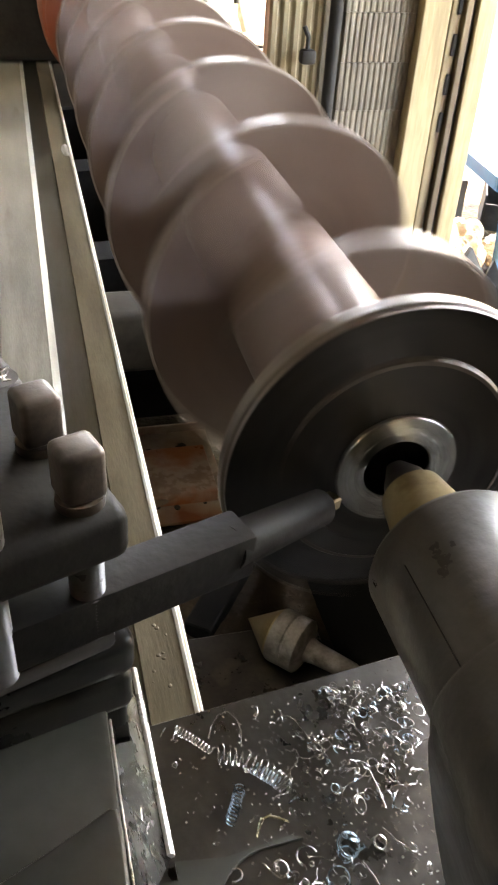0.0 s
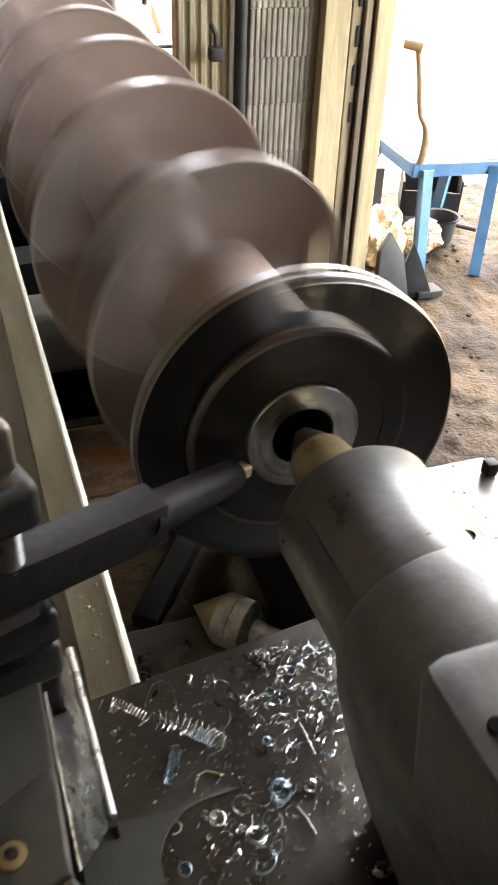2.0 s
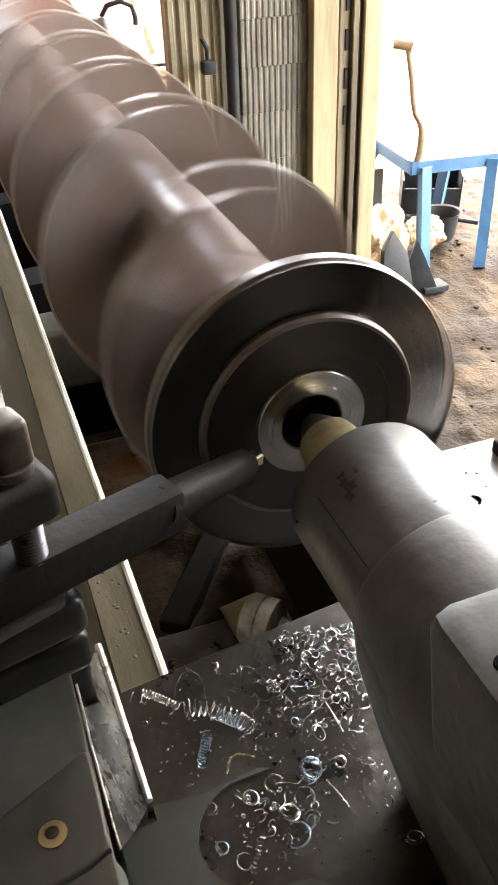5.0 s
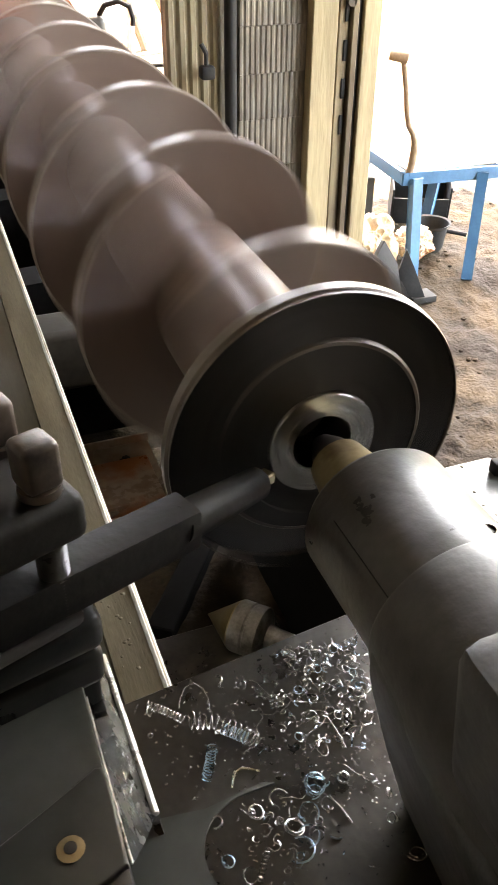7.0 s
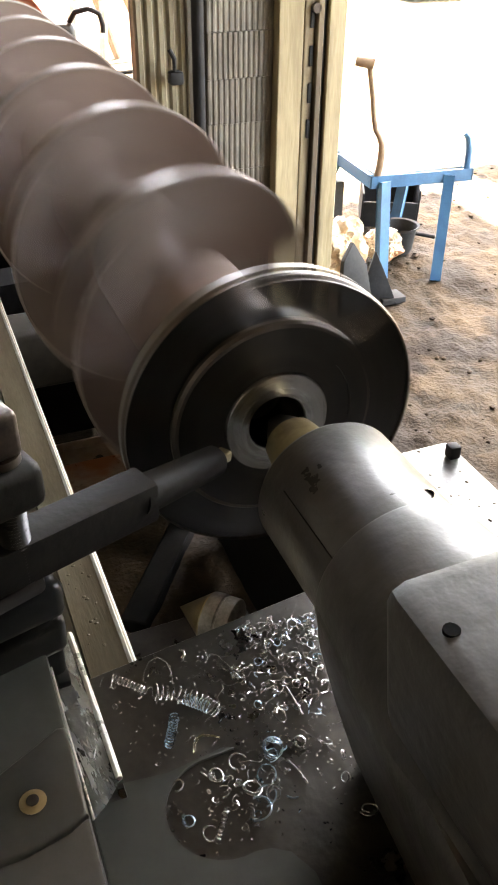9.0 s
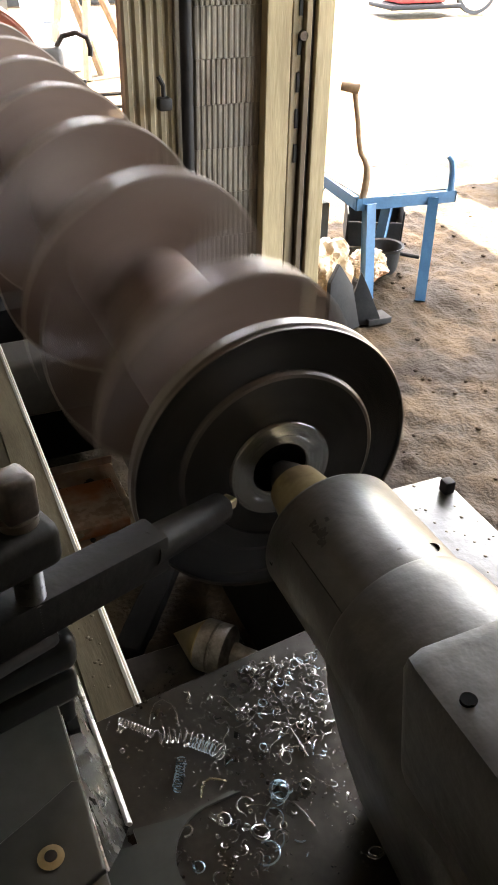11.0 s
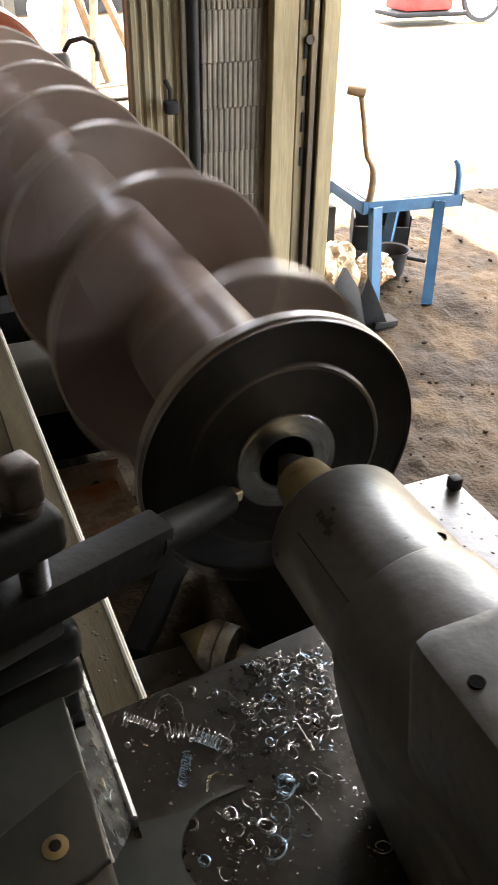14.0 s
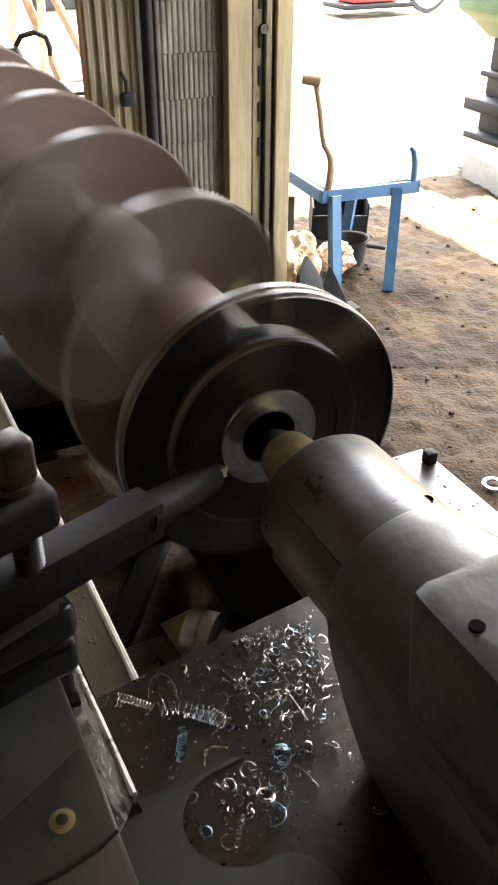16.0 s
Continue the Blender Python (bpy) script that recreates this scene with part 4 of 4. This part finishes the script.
def tray():
    t = thing("drip_tray", (0.46, 1.97, 0), "rust-stained tray with oily lumps under the lathe", "tray")
    bm = B()
    box(bm, (0.30, 1.86, 0.0), (0.62, 2.3, 0.012), 0.004)
    part("pan", bm, RUST_TRAY, t)
    for lo, hi in (((0.296, 2.296, 0.0), (0.624, 2.304, 0.04)),):
        bm = B()
        box(bm, lo, hi, 0.001, 1)
        part("lip", bm, RUST_TRAY, t)
    bm = B()
    rng = random.Random(8)
    for k in range(34):
        r = rng.uniform(0.004, 0.016)
        bmesh.ops.create_icosphere(bm, subdivisions=1, radius=r, matrix=Matrix.Translation((rng.uniform(0.33, 0.59), rng.uniform(1.90, 2.22), 0.012)) @ Matrix.Diagonal((1, rng.uniform(0.6, 1.4), 0.5, 1)))
    tagged(part("oily_swarf", bm, IRON, t, "dark oily lumps of swarf"), kind="stuff")
    bm = B()
    tube(bm, [(0.33, 1.90, 0.03), (0.46, 1.95, 0.035), (0.61, 2.05, 0.03)], 0.012, 8)
    part("iron_rod", bm, RUST_TRAY, t)
    bm = B()
    box(bm, (0.31, 1.93, 0.0125), (0.585, 2.16, 0.055), 0.006, 2, Matrix.Translation((0, 0, 0)))
    part("rusty_block", bm, RUST_BLOCK, t, "rust-red flat block")


tray()

# ---------------------------------------------------------------- chair in the doorway
def chair():
    c = thing("chair", (2.3, 3.4, 0), "blue-painted metal chair with a broken backrest standing on earth", "chair")
    def leg(top, foot):
        bm = B()
        d = (Vector(foot) - Vector(top))
        m = Matrix.Translation(top) @ d.to_track_quat("Z", "Y").to_matrix().to_4x4()
        box(bm, (-0.021, -0.021, 0), (0.021, 0.021, d.length), 0.004, 2, m)
        part("leg", bm, BLUE, c)
    leg((2.48, 3.235, 0.44), (2.385, 3.10, -0.01))
    leg((2.15, 3.27, 0.44), (2.155, 3.22, -0.01))
    leg((2.50, 3.62, 0.44), (2.47, 3.66, -0.01))
    leg((2.12, 3.68, 0.44), (2.06, 3.95, -0.01))
    for a, b in (((2.10, 3.285), (2.585, 3.235)), ((2.585, 3.235), (2.60, 3.64)), ((2.60, 3.64), (2.13, 3.69)), ((2.13, 3.69), (2.10, 3.285))):
        bm = B()
        A, Bp = Vector((*a, 0.44)), Vector((*b, 0.44))
        m = Matrix.Translation(A) @ (Bp - A).to_track_quat("Y", "Z").to_matrix().to_4x4()
        box(bm, (-0.014, -0.012, -0.026), (0.014, (Bp - A).length + 0.012, 0.022), 0.004, 2, m)
        part("seat_rail", bm, BLUE, c)
    bm = B()
    prism(bm, [(2.125, 0.458), (2.57, 0.458), (2.57, 0.468), (2.125, 0.468)], 3.28, 3.66, None, 0.003)
    part("seat", bm, SEAT, c, "worn pale seat board")
    bm = B()
    tube(bm, [(2.122, 3.29, 0.455), (2.132, 3.29, 0.50), (2.136, 3.29, 0.55), (2.135, 3.292, 0.60), (2.122, 3.295, 0.632), (2.10, 3.30, 0.665), (2.085, 3.30, 0.72), (2.075, 3.305, 0.80), (2.062, 3.31, 0.87), (2.05, 3.31, 0.925)], [0.017, 0.018, 0.018, 0.016, 0.013, 0.012, 0.012, 0.012, 0.012, 0.013], 12)
    tube(bm, [(2.066, 3.30, 0.936), (2.062, 3.302, 0.938), (2.03, 3.318, 0.943), (1.995, 3.338, 0.947)], [0.016, 0.024, 0.022, 0.019], 14)
    part("back_upright", bm, RUST_PIPE, c, "bent rusty backrest pipe")
    bm = B()
    tube(bm, [(2.575, 3.24, 0.45), (2.575, 3.245, 0.55), (2.567, 3.25, 0.60), (2.55, 3.26, 0.622)], [0.017, 0.017, 0.016, 0.012], 10)
    part("back_stub", bm, BLUE, c, "blue broken-off backrest stub")
    bm = B()
    tube(bm, [(2.13, 3.29, 0.605), (2.3, 3.27, 0.60), (2.45, 3.26, 0.615), (2.55, 3.255, 0.62)], 0.004, 6)
    part("back_wire", bm, PALE, c)


chair()


def doorway_clutter():
    p = thing("pot", (2.4, 3.45, 0), "black metal pot on the earth under the chair", "pot")
    bm = B()
    turned(bm, [(0.0, 0.0), (0.0, 0.065), (0.02, 0.075), (0.12, 0.085), (0.135, 0.10), (0.14, 0.10), (0.135, 0.088), (0.04, 0.07), (0.04, 0.0)], Matrix.Translation((2.39, 3.47, 0)) @ Matrix.Rotation(radians(90), 4, "X"), 32)
    part("bowl", bm, BLACK, p)
    bm = B()
    tube(bm, [(2.47, 3.45, 0.09), (2.56, 3.40, 0.075)], 0.012, 8)
    part("handle", bm, BLACK, p)
    s = thing("square_duct", (2.5, 3.9, 0), "dark open sheet-metal duct piece behind the pot", "duct")
    m = Matrix.Translation((2.56, 3.86, 0.16)) @ Matrix.Rotation(radians(-25), 4, "Z") @ Matrix.Rotation(radians(12), 4, "X")
    for lo, hi in (((-0.16, -0.1, -0.15), (-0.15, 0.1, 0.05)), ((-0.15, 0.09, -0.15), (0.14, 0.1, 0.06)), ((0.14, -0.1, -0.15), (0.15, 0.1, 0.07)), ((-0.15, -0.1, -0.15), (0.14, -0.09, 0.0))):
        bm = B()
        box(bm, lo, hi, 0.002, 1, m)
        part("side_sheet", bm, BLACK, s)
    for k, (x, y, r, h) in enumerate(((2.0, 3.35, 0.15, 0.27), (2.27, 3.42, 0.12, 0.15))):
        bm = B()
        bmesh.ops.create_icosphere(bm, subdivisions=5, radius=1.0)
        for v in bm.verts:
            q = v.co.copy()
            o = Vector((k * 9, k * 5, 0))
            d = 0.92 + 0.25 * noise.noise(q * 1.5 + o) - 0.20 * abs(noise.noise(q * 3.1 + o)) - 0.12 * abs(noise.noise(q * 7.3 + o))
            v.co = Vector((x + q.x * r * d, y + q.y * r * d, max(-0.01, h * 0.45 + q.z * h * 0.6 * d)))
        solo("plastic_sack", bm, BAG, "crumpled pale plastic sack on the earth floor", "sack", "sacks by the doorway", at=(x, y, 0))
    for pts, yaw in ((((-0.10, 0.0), (0.10, 0.0), (0.07, 0.20), (0.0, 0.31), (-0.06, 0.24)), 15), (((-0.08, 0.0), (0.10, 0.0), (0.03, 0.16), (-0.01, 0.24)), -20)):
        bm = B()
        x = 1.86 if yaw > 0 else 1.98
        prism(bm, pts, -0.012, 0.012, Matrix.Translation((x, 2.93 if yaw > 0 else 2.97, -0.01)) @ Matrix.Rotation(radians(yaw), 4, "Z") @ Matrix.Rotation(radians(-10), 4, "X"), 0.002)
        solo("scrap_plate", bm, BLACK, "black pointed scrap plate standing by the doorway", "scrap plate", "scrap plates", at=(x, 2.93, 0))
    bm = B()
    box(bm, (2.0, 2.93, -0.01), (2.12, 3.02, 0.02), 0.004)
    solo("scrap_block", bm, BLACK, "flat dark offcut lying on the earth", "scrap", at=(2.05, 2.97, 0))
    bm = B()
    box(bm, (1.92, 3.62, -0.01), (2.14, 3.9, 0.34), 0.006)
    solo("black_box", bm, BLACK, "black box behind the chair", "box", at=(2.03, 3.7, 0))
    bm = B()
    turned(bm, [(-0.004, 0.024), (-0.004, 0.036), (0.004, 0.036), (0.004, 0.024)], Matrix.Translation((1.775, 1.59, 0.006)) @ Matrix.Rotation(radians(90), 4, "X"), 24, True)
    solo("steel_ring", bm, PALE, "small pale steel ring on the earth floor", "ring", at=(1.775, 1.59, 0))


doorway_clutter()


def outdoors():
    # Added dark slab in place of the indistinct dark things far outside.
    bm = B()
    box(bm, (-6.0, 15.0, -0.05), (5.0, 15.2, 1.15), 0.02)
    solo("boundary_wall", bm, IRON, "low dark backdrop standing in for far clutter outdoors", "wall", kind="structure")
    bm = B()
    prism(bm, [(3.83, -0.02), (5.2, -0.02), (5.2, 0.158), (3.83, 0.158)], 2.6, 4.52, Matrix.Translation((3.93, 4.42, 0)) @ Matrix.Rotation(radians(-9), 4, "Z") @ Matrix.Translation((-3.83, -4.42, 0)), 0.008)
    solo("concrete_plinth", bm, CONCRETE, "grey concrete machine plinth on the earth", "plinth", at=(4.4, 3.5, 0))
    v = thing("machine_stand", (4.4, 4.1, 0.16), "green and black machine on a concrete plinth", "machine")
    for name, lo, hi, bv in (("foot", (3.985, 4.40, 0.158), (4.62, 4.85, 0.205), 0.012), ("pillar", (4.07, 4.47, 0.205), (4.5, 4.8, 0.35), 0.012), ("ledge", (3.955, 4.38, 0.35), (4.62, 4.85, 0.435), 0.015), ("pillar", (4.09, 4.47, 0.435), (4.5, 4.8, 0.565), 0.012), ("ledge", (4.04, 4.42, 0.565), (4.6, 4.82, 0.60), 0.008), ("pillar", (4.10, 4.47, 0.60), (4.5, 4.8, 0.84), 0.012)):
        bm = B()
        box(bm, lo, hi, bv)
        part(name, bm, BLACK, v)
    bm = B()
    prism(bm, [(3.775, 1.09), (3.79, 0.985), (3.91, 0.925), (4.08, 0.80), (4.7, 0.76), (4.7, 1.09)], 4.42, 4.85, None, 0.03)
    part("body", bm, GREEN, v, "green painted machine body")
    bm = B()
    box(bm, (3.70, 4.40, 1.092), (4.75, 4.9, 1.18), 0.01)
    part("top_beam", bm, BLACK, v)
    v.location.x += 0.20
    t = thing("handcart", (8.3, 12.2, 0), "red handcart with spoked wheels standing outdoors", "handcart")
    bm = B()
    box(bm, (7.75, 12.0, 0.18), (8.6, 12.6, 0.75), 0.04)
    part("tray", bm, RED, t)
    bm = B()
    box(bm, (7.6, 11.95, 0.10), (8.85, 12.65, 0.17), 0.02)
    part("frame", bm, BLACK, t)
    for x in (9.2,):
        bm = B()
        turned(bm, [(-0.03, 0.32), (-0.03, 0.38), (0.03, 0.38), (0.03, 0.32)], Matrix.Translation((x, 12.1, 0.37)), 40, True)
        wheel = part("wheel", bm, RUBBER, t)
        bm = B()
        for k in range(9):
            a = 2 * math.pi * k / 9
            tube(bm, [(x, 12.1, 0.37), (x + 0.33 * math.cos(a), 12.1, 0.37 + 0.33 * math.sin(a))], 0.008, 5)
        part("spokes", bm, PALE, wheel)
    # things past the headstock
    g = thing("trestle", (2.2, 9.0, 0), "weathered timber trestle standing outdoors", "trestle")
    for a, b in (((2.05, 9.0, 1.0), (1.85, 8.9, 0)), ((2.05, 9.0, 1.0), (2.4, 9.1, 0)), ((2.3, 9.0, 1.0), (2.18, 8.8, 0)), ((2.3, 9.0, 1.0), (2.75, 9.0, 0))):
        bm = B()
        tube(bm, [a, b], 0.042, 8)
        part("leg", bm, RUST_PIPE, g)
    bm = B()
    bmesh.ops.create_icosphere(bm, subdivisions=3, radius=0.3, matrix=Matrix.Translation((2.03, 9.6, 0.62)) @ Matrix.Diagonal((1, 1, 0.8, 1)))
    box(bm, (1.80, 9.35, -0.01), (2.26, 9.85, 0.45), 0.02)
    solo("water_drum", bm, PALE, "pale grey domed drum standing outdoors", "drum", at=(2.03, 9.6, 0))
    r = thing("wire_rack", (1.15, 4.2, 0), "thin dark rod rack standing beyond the ribbed wall", "rack")
    for z in (0.72, 0.78):
        bm = B()
        tube(bm, [(0.98, 4.3, z), (1.5, 4.25, z + 0.01)], 0.009, 6)
        part("rod", bm, BLACK, r)
    for x in (1.1, 1.35):
        bm = B()
        tube(bm, [(x, 4.28, -0.01), (x, 4.28, 0.86)], 0.012, 6)
        part("post", bm, BLACK, r)


outdoors()


def motions():
    # 377 turns a minute, the top coming over towards the tool post
    speed = 2262.86
    rows = [(k / 30, pose(AX, FACE, AZ, 0, -(speed * (k / 30 - 12.0) + 12) % 360, 0)) for k in range(0, 481)]
    walk(AUGER, rows)


motions()
